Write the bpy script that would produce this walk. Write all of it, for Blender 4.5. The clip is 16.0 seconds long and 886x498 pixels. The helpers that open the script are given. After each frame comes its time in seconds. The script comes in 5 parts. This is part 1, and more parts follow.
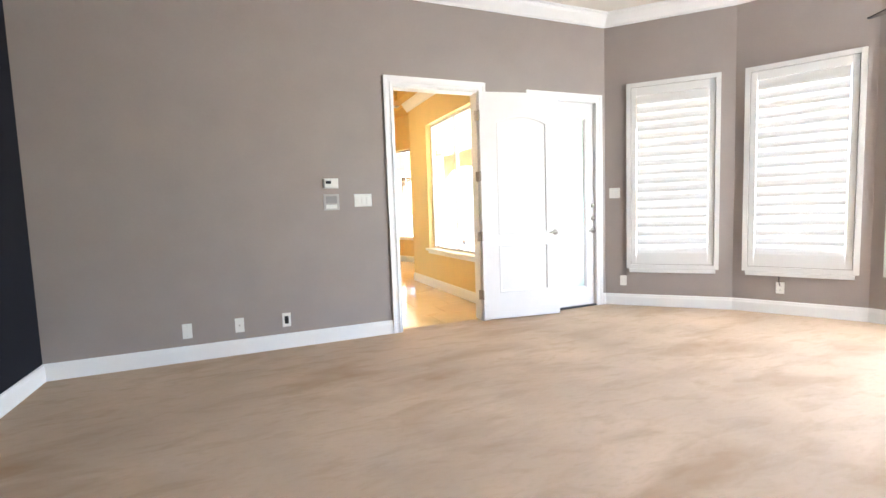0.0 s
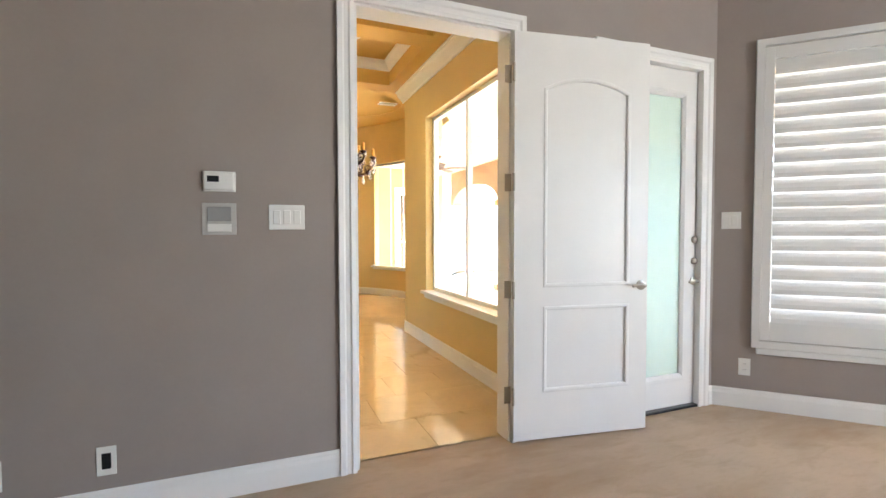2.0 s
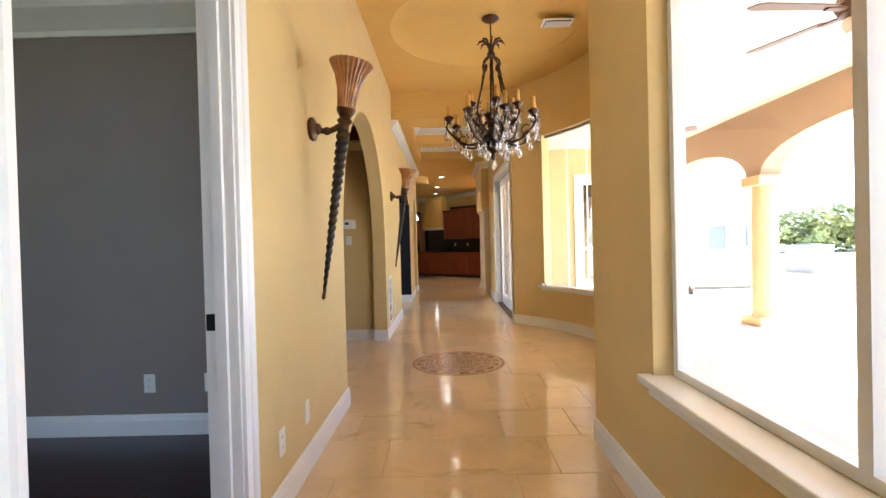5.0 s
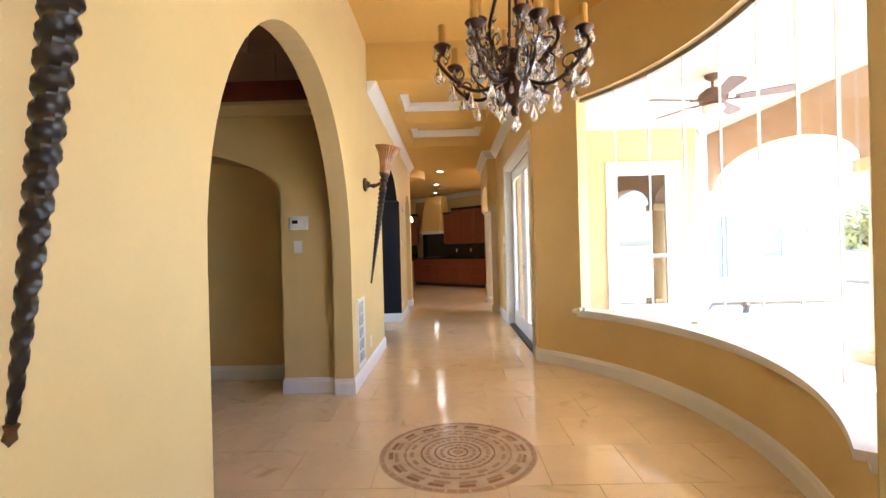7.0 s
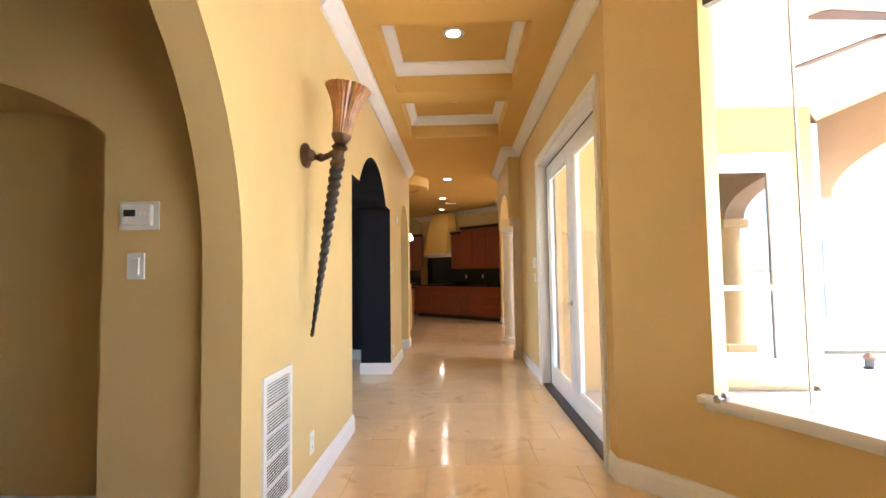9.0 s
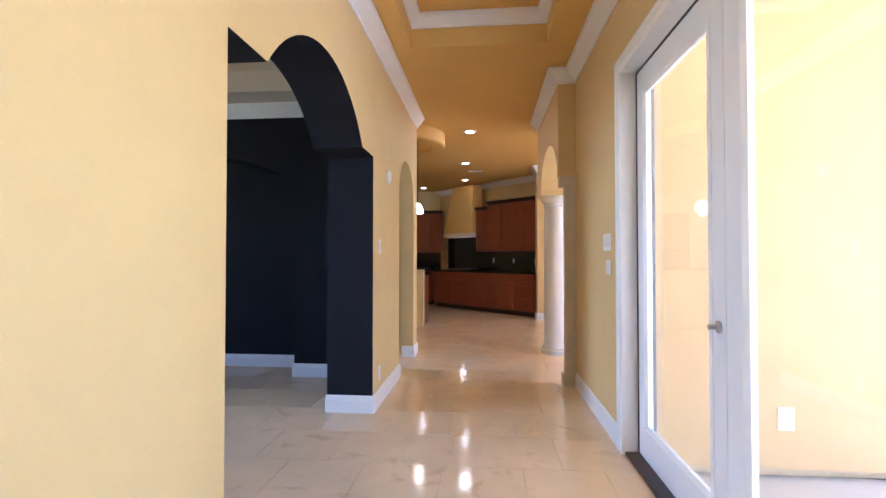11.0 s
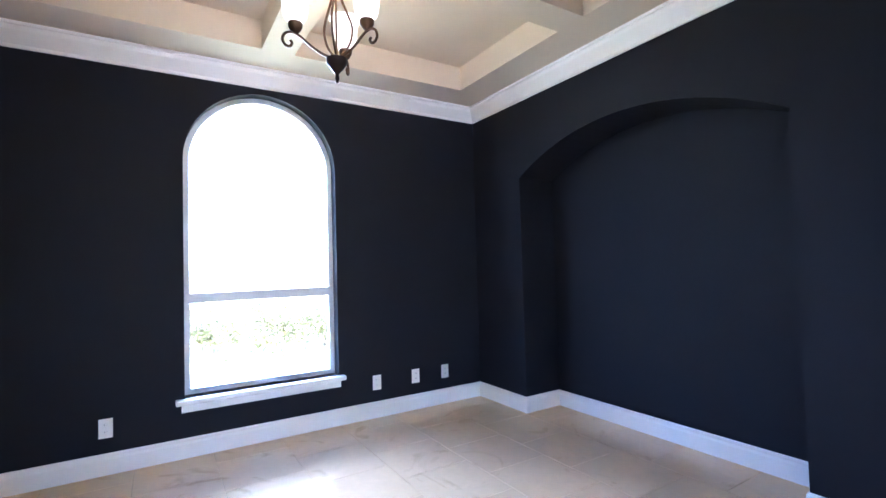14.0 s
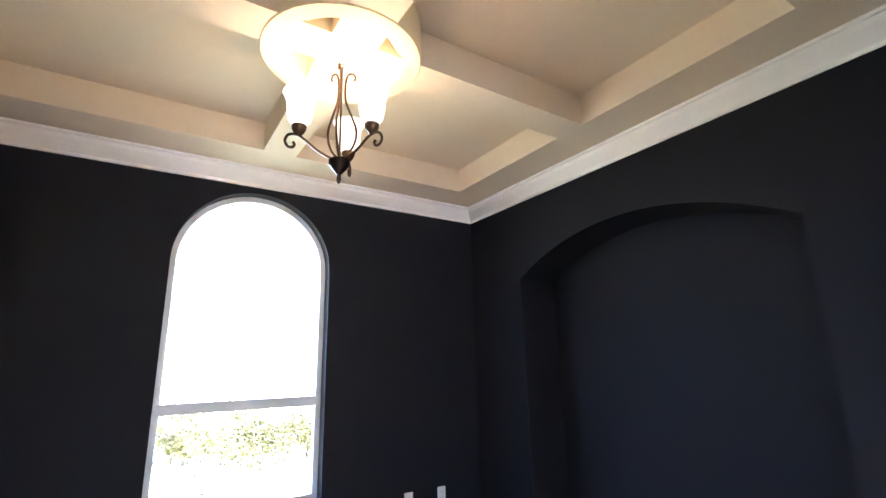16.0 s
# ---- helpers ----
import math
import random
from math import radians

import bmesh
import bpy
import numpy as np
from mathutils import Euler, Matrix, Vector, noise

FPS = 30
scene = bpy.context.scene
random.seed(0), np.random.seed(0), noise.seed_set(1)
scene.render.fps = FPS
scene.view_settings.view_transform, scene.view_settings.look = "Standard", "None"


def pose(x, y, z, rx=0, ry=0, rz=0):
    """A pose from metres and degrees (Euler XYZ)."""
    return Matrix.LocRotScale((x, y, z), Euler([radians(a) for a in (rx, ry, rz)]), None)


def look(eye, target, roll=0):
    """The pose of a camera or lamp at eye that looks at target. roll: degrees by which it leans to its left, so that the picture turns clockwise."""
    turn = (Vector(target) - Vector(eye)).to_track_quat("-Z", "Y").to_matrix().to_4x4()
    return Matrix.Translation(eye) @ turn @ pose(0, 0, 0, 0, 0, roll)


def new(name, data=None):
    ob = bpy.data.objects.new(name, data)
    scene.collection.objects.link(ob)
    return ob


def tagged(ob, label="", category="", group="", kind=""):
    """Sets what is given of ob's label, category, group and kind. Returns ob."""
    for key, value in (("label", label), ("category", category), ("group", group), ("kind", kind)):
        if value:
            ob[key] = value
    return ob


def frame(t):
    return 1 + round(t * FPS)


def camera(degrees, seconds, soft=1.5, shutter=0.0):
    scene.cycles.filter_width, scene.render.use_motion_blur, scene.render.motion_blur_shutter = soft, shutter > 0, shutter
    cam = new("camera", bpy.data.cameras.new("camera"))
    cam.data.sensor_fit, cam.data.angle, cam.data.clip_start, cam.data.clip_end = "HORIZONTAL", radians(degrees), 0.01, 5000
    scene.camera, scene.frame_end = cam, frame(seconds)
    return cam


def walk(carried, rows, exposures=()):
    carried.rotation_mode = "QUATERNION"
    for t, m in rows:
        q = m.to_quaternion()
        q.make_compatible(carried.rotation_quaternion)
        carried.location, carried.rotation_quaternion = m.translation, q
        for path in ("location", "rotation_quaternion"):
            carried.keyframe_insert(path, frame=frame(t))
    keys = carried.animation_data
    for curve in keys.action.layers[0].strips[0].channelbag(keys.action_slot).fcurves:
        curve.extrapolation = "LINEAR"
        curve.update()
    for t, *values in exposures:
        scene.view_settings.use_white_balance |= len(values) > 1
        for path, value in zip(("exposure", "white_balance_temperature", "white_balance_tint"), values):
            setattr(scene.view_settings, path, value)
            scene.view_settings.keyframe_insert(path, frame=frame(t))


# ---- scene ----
cam = camera(87.5, 16.0)

PATH = [
    (0, (-0.231, -1.716, 1.189), (0.529, 0.126, 1.021), -2.0),
    (0.5, (-0.031, -1.258, 1.191), (0.753, 0.58, 1.102), -1.8),
    (1, (0.179, -0.756, 1.205), (0.927, 1.097, 1.124), 0.1),
    (1.5, (0.374, -0.24, 1.232), (1.21, 1.574, 1.146), -1.5),
    (2, (0.629, 0.262, 1.227), (1.369, 2.118, 1.16), -0.1),
    (2.5, (0.82, 0.781, 1.224), (1.535, 2.648, 1.164), -1.8),
    (3, (1.037, 1.258, 1.21), (1.69, 3.149, 1.196), -2.1),
    (3.5, (1.217, 1.724, 1.221), (1.661, 3.673, 1.175), -0.8),
    (4, (1.385, 2.19, 1.187), (1.684, 4.167, 1.141), -1.1),
    (4.5, (1.448, 2.648, 1.198), (1.5, 4.647, 1.22), -0.4),
    (4.7, (1.466, 2.845, 1.178), (1.456, 4.845, 1.163), -1.2),
    (6.8, (1.542, 4.716, 1.196), (1.525, 6.716, 1.159), -2.3),
    (7, (1.552, 4.96, 1.2), (1.524, 6.96, 1.198), -1.5),
    (7.5, (1.557, 5.448, 1.198), (1.5, 7.447, 1.229), -0.5),
    (8, (1.541, 5.958, 1.2), (1.562, 7.958, 1.198), -2.6),
    (8.5, (1.534, 6.454, 1.207), (1.535, 8.453, 1.288), -1.8),
    (8.7, (1.538, 6.701, 1.197), (1.504, 8.698, 1.306), -1.1),
    (10.8, (1.624, 8.96, 1.200), (1.497, 10.955, 1.268), -0.3),
    (11, (1.601, 9.166, 1.21), (1.418, 11.157, 1.246), 0.0),
    (11.5, (1.5, 9.676, 1.224), (1.211, 11.652, 1.332), -1.6),
    (12, (1.41, 10.119, 1.188), (0.835, 12.033, 1.284), -1.5),
    (12.5, (1.225, 10.495, 1.23), (0.238, 12.234, 1.267), -0.0),
    (13, (1.034, 10.782, 1.23), (-0.255, 12.311, 1.283), -1.9),
    (13.5, (0.809, 10.993, 1.263), (-0.786, 12.198, 1.331), -1.6),
    (14, (0.673, 11.087, 1.269), (-1.028, 12.137, 1.337), -1.6),
    (14.5, (0.561, 11.128, 1.264), (-1.124, 12.202, 1.352), -1.9),
    (15, (0.505, 11.132, 1.258), (-1.169, 12.223, 1.331), -1.6),
    (15.5, (0.493, 11.125, 1.288), (-1.172, 12.207, 1.519), -1.7),
    (16, (0.502, 11.13, 1.343), (-1.128, 12.189, 1.815), -1.3),
]
walk(cam, [(t, look(eye, target, roll)) for t, eye, target, roll in PATH], [(0, 4.28, 5750, 8), (1.5, 3.75, 5850, 8), (2.5, 3.35, 6000, 8), (3.5, 3.05, 6500, 10), (4.5, 2.93, 5550, 11), (7, 3.15, 5300, 11), (8.5, 3.25, 5600, 11), (11, 3.22, 4650, 17), (11.5, 3.14, 4650, 18), (12, 3.25, 4750, 16), (12.5, 3.75, 4750, 18), (13.5, 4.45, 4650, 19), (14.5, 4.55, 4600, 19), (15.2, 4.55, 4650, 19), (16, 4.3, 5300, 18)])

# ---- light ----
world = bpy.data.worlds.new("sky")
scene.world = world
world.use_nodes = True
wn = world.node_tree.nodes
sky = wn.new("ShaderNodeTexSky")
sky.sky_type, sky.sun_disc = "NISHITA", False
sky.sun_elevation, sky.sun_rotation = radians(58), radians(80)
wn["Background"].inputs[1].default_value = 0.15
world.node_tree.links.new(sky.outputs[0], wn["Background"].inputs[0])
sun = new("sun", bpy.data.lights.new("sun", "SUN"))
sun.data.energy, sun.data.angle, sun.data.color = 4.5, radians(0.5), (1.0, 0.95, 0.88)
sun.matrix_world = look((40, 7 + 7, 64), (0, 7, 0))


def area(name, eye, target, w, h, watts, color=(1, 1, 1)):
    d = bpy.data.lights.new(name, "AREA")
    d.shape, d.size, d.size_y, d.energy, d.color = "RECTANGLE", w, h, watts, color
    ob = new(name, d)
    ob.matrix_world = look(eye, target)
    return ob


def bulb(name, at, watts, color, radius=0.03):
    d = bpy.data.lights.new(name, "POINT")
    d.energy, d.color, d.shadow_soft_size = watts, color, radius
    ob = new(name, d)
    ob.location = at
    return ob


# fill lamps at two unseen openings, added to brighten the bedroom
for y in (-1.85, -3.35):
    area("bay_fill_light", (5.30, y, 1.475), (2.5, 2.6, 1.6), 1.05, 1.9, 5.5, (0.92, 0.96, 1.0))
# these three stand in for sky light behind the shuttered windows
area("bay_fill_light", (5.36, 0.16, 1.475), (0, -0.6, 1.3), 0.85, 1.9, 3, (0.92, 0.96, 1.0))
area("bay_fill_light", (4.33, 2.30, 1.475), (0.5, -1.5, 2.0), 0.8, 1.9, 1.2, (0.92, 0.96, 1.0))
area("bay_fill_light", (5.05, 1.33, 1.475), (0.5, -1.2, 2.0), 0.8, 1.9, 1.2, (0.92, 0.96, 1.0))

area("dining_window_light", (-9.0, 11.785, 3.0), (0.0, 11.785, 1.1), 6.0, 3.2, 140, (0.90, 0.95, 1.0))
# living room fill: first lamp at an unseen added window, second at window_4
area("living_fill_light", (9.24, 17.45, 1.4), (3.0, 16.5, 0.9), 2.3, 2.0, 8, (1.0, 0.97, 0.92))
area("living_fill_light", (5.78, 13.10, 1.35), (2.4, 15.2, 0.9), 1.0, 1.9, 6, (1.0, 0.97, 0.92))

# ---- materials ----
def hexc(h):
    return tuple(((int(h[i:i + 2], 16) / 255 + 0.055) / 1.055) ** 2.4 if int(h[i:i + 2], 16) > 10 else int(h[i:i + 2], 16) / 3294 for i in (0, 2, 4))


def mat(name, col, rough=0.5, metal=0.0, vary=0.06, scale=3.0, fine=60.0, bump=0.0, bump_scale=200.0, spec=0.5, coat=0.0, rand=0.0, emit=None, emit_s=0.0, trans=0.0):
    """Paint-like surface: base colour with broad and fine variation, a fine bump and, for pieces, a spread by object."""
    m = bpy.data.materials.new(name)
    m.use_nodes = True
    n, l = m.node_tree.nodes, m.node_tree.links
    b = n["Principled BSDF"]
    b.inputs["Roughness"].default_value, b.inputs["Metallic"].default_value = rough, metal
    b.inputs["Specular IOR Level"].default_value = spec
    b.inputs["Coat Weight"].default_value = coat
    b.inputs["Transmission Weight"].default_value = trans
    tc = n.new("ShaderNodeTexCoord")
    big, small = n.new("ShaderNodeTexNoise"), n.new("ShaderNodeTexNoise")
    big.inputs["Scale"].default_value, small.inputs["Scale"].default_value = scale, fine
    big.inputs["Detail"].default_value, small.inputs["Detail"].default_value = 4, 3
    for t in (big, small):
        l.new(tc.outputs["Object"], t.inputs["Vector"])
    mix = n.new("ShaderNodeMath")
    mix.operation = "MULTIPLY_ADD"
    l.new(small.outputs["Fac"], mix.inputs[0])
    mix.inputs[1].default_value = 0.35
    l.new(big.outputs["Fac"], mix.inputs[2])
    last = mix.outputs[0]
    lo, hi = 0.675 - 0.3, 0.675 + 0.3
    if rand:
        oi = n.new("ShaderNodeObjectInfo")
        add = n.new("ShaderNodeMath")
        add.operation = "MULTIPLY_ADD"
        l.new(oi.outputs["Random"], add.inputs[0])
        add.inputs[1].default_value = rand
        l.new(last, add.inputs[2])
        last, hi = add.outputs[0], hi + rand
    ramp = n.new("ShaderNodeMapRange")
    l.new(last, ramp.inputs["Value"])
    ramp.inputs["From Min"].default_value, ramp.inputs["From Max"].default_value = lo, hi
    cm = n.new("ShaderNodeMix")
    cm.data_type = "RGBA"
    l.new(ramp.outputs[0], cm.inputs["Factor"])
    cm.inputs["A"].default_value = (*[c * (1 - vary) for c in col], 1)
    cm.inputs["B"].default_value = (*[min(1, c * (1 + vary)) for c in col], 1)
    l.new(cm.outputs["Result"], b.inputs["Base Color"])
    if bump:
        bn = n.new("ShaderNodeTexNoise")
        bn.inputs["Scale"].default_value, bn.inputs["Detail"].default_value = bump_scale, 3
        l.new(tc.outputs["Object"], bn.inputs["Vector"])
        bp = n.new("ShaderNodeBump")
        bp.inputs["Strength"].default_value, bp.inputs["Distance"].default_value = bump, 0.004
        l.new(bn.outputs["Fac"], bp.inputs["Height"])
        l.new(bp.outputs[0], b.inputs["Normal"])
    if emit:
        b.inputs["Emission Color"].default_value, b.inputs["Emission Strength"].default_value = (*emit, 1), emit_s
    return m


def glass_mat(name, col=(1, 1, 1), rough=0.0, gloss=0.02):
    """Thin pane: clear see-through with a Fresnel gloss."""
    m = bpy.data.materials.new(name)
    m.use_nodes = True
    n, l = m.node_tree.nodes, m.node_tree.links
    out = n["Material Output"]
    n.remove(n["Principled BSDF"])
    tr, gl, mx, fr = n.new("ShaderNodeBsdfTransparent"), n.new("ShaderNodeBsdfGlossy"), n.new("ShaderNodeMixShader"), n.new("ShaderNodeLayerWeight")
    pw, sc = n.new("ShaderNodeMath"), n.new("ShaderNodeMath")
    pw.operation, pw.inputs[1].default_value = "POWER", 4.0
    sc.operation, sc.inputs[1].default_value, sc.inputs[2].default_value = "MULTIPLY_ADD", 0.5, gloss
    tr.inputs[0].default_value = (*col, 1)
    gl.inputs["Roughness"].default_value = rough
    fr.inputs[0].default_value = 0.5
    l.new(fr.outputs["Facing"], pw.inputs[0])
    l.new(pw.outputs[0], sc.inputs[0])
    l.new(sc.outputs[0], mx.inputs[0])
    l.new(tr.outputs[0], mx.inputs[1])
    l.new(gl.outputs[0], mx.inputs[2])
    l.new(mx.outputs[0], out.inputs[0])
    return m


YELLOW = mat("yellow wall paint", hexc("DCC082"), 0.55, vary=0.04, bump=0.10, bump_scale=140)
CEILY = mat("yellow ceiling paint", hexc("D8AE58"), 0.6, vary=0.03, bump=0.10, bump_scale=120)
GREY = mat("taupe wall paint", hexc("9F948D"), 0.6, vary=0.05, bump=0.10, bump_scale=140)
DARK = mat("charcoal wall paint", hexc("1A1A21"), 0.7, vary=0.08, bump=0.12, bump_scale=140, spec=0.2)
WHITE = mat("white trim paint", hexc("F1EFEC"), 0.35, vary=0.02, scale=6)
CREAM = mat("cream ceiling paint", hexc("DCCDB4"), 0.6, vary=0.03, bump=0.15, bump_scale=120)
# warmer, lighter copy of CREAM: the chandelier's glow put into the colour
CREAM_LIT = mat("cream plaster tinted by lamplight", hexc("E9D9AE"), 0.6, vary=0.03)
STUDYW = mat("dark taupe wall paint", hexc("93877F"), 0.6, vary=0.05, bump=0.10, bump_scale=140)
STUCCO = mat("tan stucco", hexc("D6B785"), 0.9, vary=0.06, bump=0.6, bump_scale=90)
STUCCO_D = mat("brown stucco", hexc("AC9074"), 0.9, vary=0.06, bump=0.6, bump_scale=90)
PORCHC = mat("pale porch ceiling paint", hexc("EBD9B8"), 0.7, vary=0.03)
CONCRETE = mat("pale concrete", hexc("C8C0B4"), 0.85, vary=0.1, scale=1.2, bump=0.3, bump_scale=60)
HOUSEW = mat("white stucco", hexc("E6E0D6"), 0.9, vary=0.06, bump=0.5, bump_scale=60)
BLUEGL = mat("dark reflecting window glass", hexc("7C8288"), 0.05, vary=0.1)
GLASS = glass_mat("window glass")
MIRRORGL = glass_mat("coated reflecting window glass", (0.22, 0.22, 0.22), 0.0, 0.28)
WOODFLOOR = mat("dark wood floor", hexc("3A1912"), 0.3, vary=0.25, scale=2, rand=0.5)
BRONZE = mat("aged bronze", hexc("5E4836"), 0.42, metal=0.85, vary=0.3, scale=20, fine=120)
NICKEL = mat("satin nickel", hexc("B8B2A8"), 0.28, metal=1.0, vary=0.06)
PLASTIC = mat("white plastic", hexc("EDEBE6"), 0.3, vary=0.01)
BLACKP = mat("black plastic", hexc("17181A"), 0.35, vary=0.05)


# ---- mesh helpers ----
def add_mesh(name, bm, mats, parent=None, label="", smooth=False):
    bmesh.ops.remove_doubles(bm, verts=bm.verts, dist=1e-5)
    bmesh.ops.recalc_face_normals(bm, faces=bm.faces)
    me = bpy.data.meshes.new(name)
    bm.to_mesh(me)
    bm.free()
    for m in (mats if isinstance(mats, (list, tuple)) else [mats]):
        me.materials.append(m)
    if smooth:
        for p in me.polygons:
            p.use_smooth = True
        me.set_sharp_from_angle(angle=radians(40))
    ob = new(name, me)
    if parent:
        ob.parent = parent
    if label:
        ob["label"] = label
    return ob


def part(name, bm, material, parent, label="", smooth=False):
    return add_mesh(name, bm, material, parent, label, smooth)


def structure(ob, label, category):
    return tagged(ob, label, category, kind="structure")


def empty(name, m=None):
    ob = new(name)
    ob.empty_display_size = 0.1
    if m:
        ob.matrix_world = m
    return ob


def bm_box(bm, x0, x1, y0, y1, z0, z1, bevel=0.0, m=None):
    r = bmesh.ops.create_cube(bm, size=1)
    vs = r["verts"]
    bmesh.ops.scale(bm, vec=(x1 - x0, y1 - y0, z1 - z0), verts=vs)
    bmesh.ops.translate(bm, vec=((x0 + x1) / 2, (y0 + y1) / 2, (z0 + z1) / 2), verts=vs)
    if bevel:
        es = list({e for v in vs for e in v.link_edges})
        r = bmesh.ops.bevel(bm, geom=es, offset=bevel, segments=2, affect="EDGES", profile=0.5)
        vs = list({v for f in r["faces"] for v in f.verts} | {v for v in vs if v.is_valid})
    if m:
        bmesh.ops.transform(bm, matrix=m, verts=[v for v in vs if v.is_valid])
    return vs


def box(*a, bevel=0.0, m=None):
    bm = bmesh.new()
    bm_box(bm, *a, bevel=bevel, m=m)
    return bm


def bm_lathe(bm, profile, n=24, m=None, close=True):
    """A turned shape about z from (radius, z) pairs."""
    rings = []
    for r, z in profile:
        rings.append([bm.verts.new((r * math.cos(2 * math.pi * i / n), r * math.sin(2 * math.pi * i / n), z)) for i in range(n)] if r > 1e-6 else [bm.verts.new((0, 0, z))])
    for a, b in zip(rings, rings[1:]):
        for i in range(n):
            j = (i + 1) % n
            vs = [a[i % len(a)], a[j % len(a)], b[j % len(b)], b[i % len(b)]]
            vs = [v for k, v in enumerate(vs) if v not in vs[:k]]
            if len(vs) > 2:
                bm.faces.new(vs)
    if close:
        for ring in (rings[0], rings[-1]):
            if len(ring) > 2:
                bm.faces.new(ring)
    vs = [v for r in rings for v in r]
    if m:
        bmesh.ops.transform(bm, matrix=m, verts=vs)
    return vs


def lathe(profile, n=24, m=None, close=True):
    bm = bmesh.new()
    bm_lathe(bm, profile, n, m, close)
    return bm


def bm_tube(bm, pts, radius, n=8, taper=None):
    """A round bar along points; taper gives the radius factor at each point."""
    pts = [Vector(p) for p in pts]
    rings, up = [], Vector((0, 0, 1))
    side = None
    for i, p in enumerate(pts):
        d = (pts[min(i + 1, len(pts) - 1)] - pts[max(i - 1, 0)]).normalized()
        if side is None:
            side = d.cross(up if abs(d.z) < 0.95 else Vector((1, 0, 0))).normalized()
        side = (side - d * side.dot(d)).normalized()
        other = d.cross(side)
        r = radius * (taper[i] if taper else 1)
        rings.append([bm.verts.new(p + r * (math.cos(2 * math.pi * k / n) * side + math.sin(2 * math.pi * k / n) * other)) for k in range(n)])
    for a, b in zip(rings, rings[1:]):
        for k in range(n):
            bm.faces.new((a[k], a[(k + 1) % n], b[(k + 1) % n], b[k]))
    bm.faces.new(rings[0])
    bm.faces.new(rings[-1])


def tube(pts, radius, n=8, taper=None):
    bm = bmesh.new()
    bm_tube(bm, pts, radius, n, taper)
    return bm


def sweep(path, profile, m=None, closed=False, bm=None):
    """A moulding: profile pairs (away to the left of the path, out of its plane), mitred along a plane path."""
    bm = bm or bmesh.new()
    pts = [Vector(p) for p in path]
    k = len(pts)
    rings = []
    for i, p in enumerate(pts):
        a = (p - pts[i - 1]) if (i or closed) else (pts[1] - p)
        b = (pts[(i + 1) % k] - p) if (i < k - 1 or closed) else a
        na, nb = Vector((-a.y, a.x)).normalized(), Vector((-b.y, b.x)).normalized()
        mid = (na + nb).normalized()
        f = 1 / max(0.3, mid.dot(na))
        ring = []
        for d, h in profile:
            q = p + mid * d * f
            v = Vector((q.x, q.y, h))
            ring.append(bm.verts.new(m @ v if m else v))
        rings.append(ring)
    n = len(profile)
    pairs = list(zip(rings, rings[1:])) + ([(rings[-1], rings[0])] if closed else [])
    for a, b in pairs:
        for j in range(n):
            bm.faces.new((a[j], a[(j + 1) % n], b[(j + 1) % n], b[j]))
    if not closed:
        bm.faces.new(rings[0])
        bm.faces.new(rings[-1])
    return bm


def arch_pts(u0, u1, spring, rise, n=20, power=2.0):
    """Points of an arched top from the right springing to the left one."""
    c, h = (u0 + u1) / 2, (u1 - u0) / 2
    out = []
    for i in range(n + 1):
        a = math.pi * i / n
        out.append((c + h * math.copysign(abs(math.cos(a)) ** (2 / power), math.cos(a)), spring + rise * math.sin(a) ** (2 / power)))
    return out


def segment_pts(u0, u1, spring, rise, n=14):
    """A flat circular arch from right to left."""
    c, h = (u0 + u1) / 2, (u1 - u0) / 2
    r = (h * h + rise * rise) / (2 * rise)
    a0 = math.asin(h / r)
    return [(c + r * math.sin(a0 - 2 * a0 * i / n), spring + rise - r + r * math.cos(a0 - 2 * a0 * i / n)) for i in range(n + 1)]


def rect(u0, u1, v0, v1):
    return [(u0, v0), (u1, v0), (u1, v1), (u0, v1)]


def panel(outline, holes, m, thick, mats, reveal=None):
    """A slab in the plane (u, v), pierced by holes, thickened to -w and placed by m; mats: front, back, edges."""
    bm = bmesh.new()
    for loop in [outline, *holes]:
        vs = [bm.verts.new((u, v, 0)) for u, v in loop]
        for i in range(len(vs)):
            bm.edges.new((vs[i], vs[(i + 1) % len(vs)]))
    bmesh.ops.triangle_fill(bm, edges=bm.edges[:], use_beauty=True, normal=(0, 0, 1))
    bmesh.ops.recalc_face_normals(bm, faces=bm.faces)
    if bm.faces[:] and bm.faces[0].normal.z < 0:
        bmesh.ops.reverse_faces(bm, faces=bm.faces[:])
    geo = bmesh.ops.extrude_face_region(bm, geom=bm.faces[:])
    bmesh.ops.translate(bm, vec=(0, 0, -thick), verts=[g for g in geo["geom"] if isinstance(g, bmesh.types.BMVert)])
    bm.normal_update()
    for f in bm.faces:
        zs = [v.co.z for v in f.verts]
        f.material_index = 0 if min(zs) > -1e-6 else (1 if max(zs) < -thick + 1e-6 else 2)
    bmesh.ops.transform(bm, matrix=m, verts=bm.verts)
    return bm


def wall_frame(x, y, ax, ay):
    """Wall coordinates: u runs from (x, y) towards (ax, ay), v is up, w is to the right of u."""
    d = Vector((ax - x, ay - y, 0)).normalized()
    return Matrix(((d.x, 0, d.y, x), (d.y, 0, -d.x, y), (0, 1, 0, 0), (0, 0, 0, 1)))


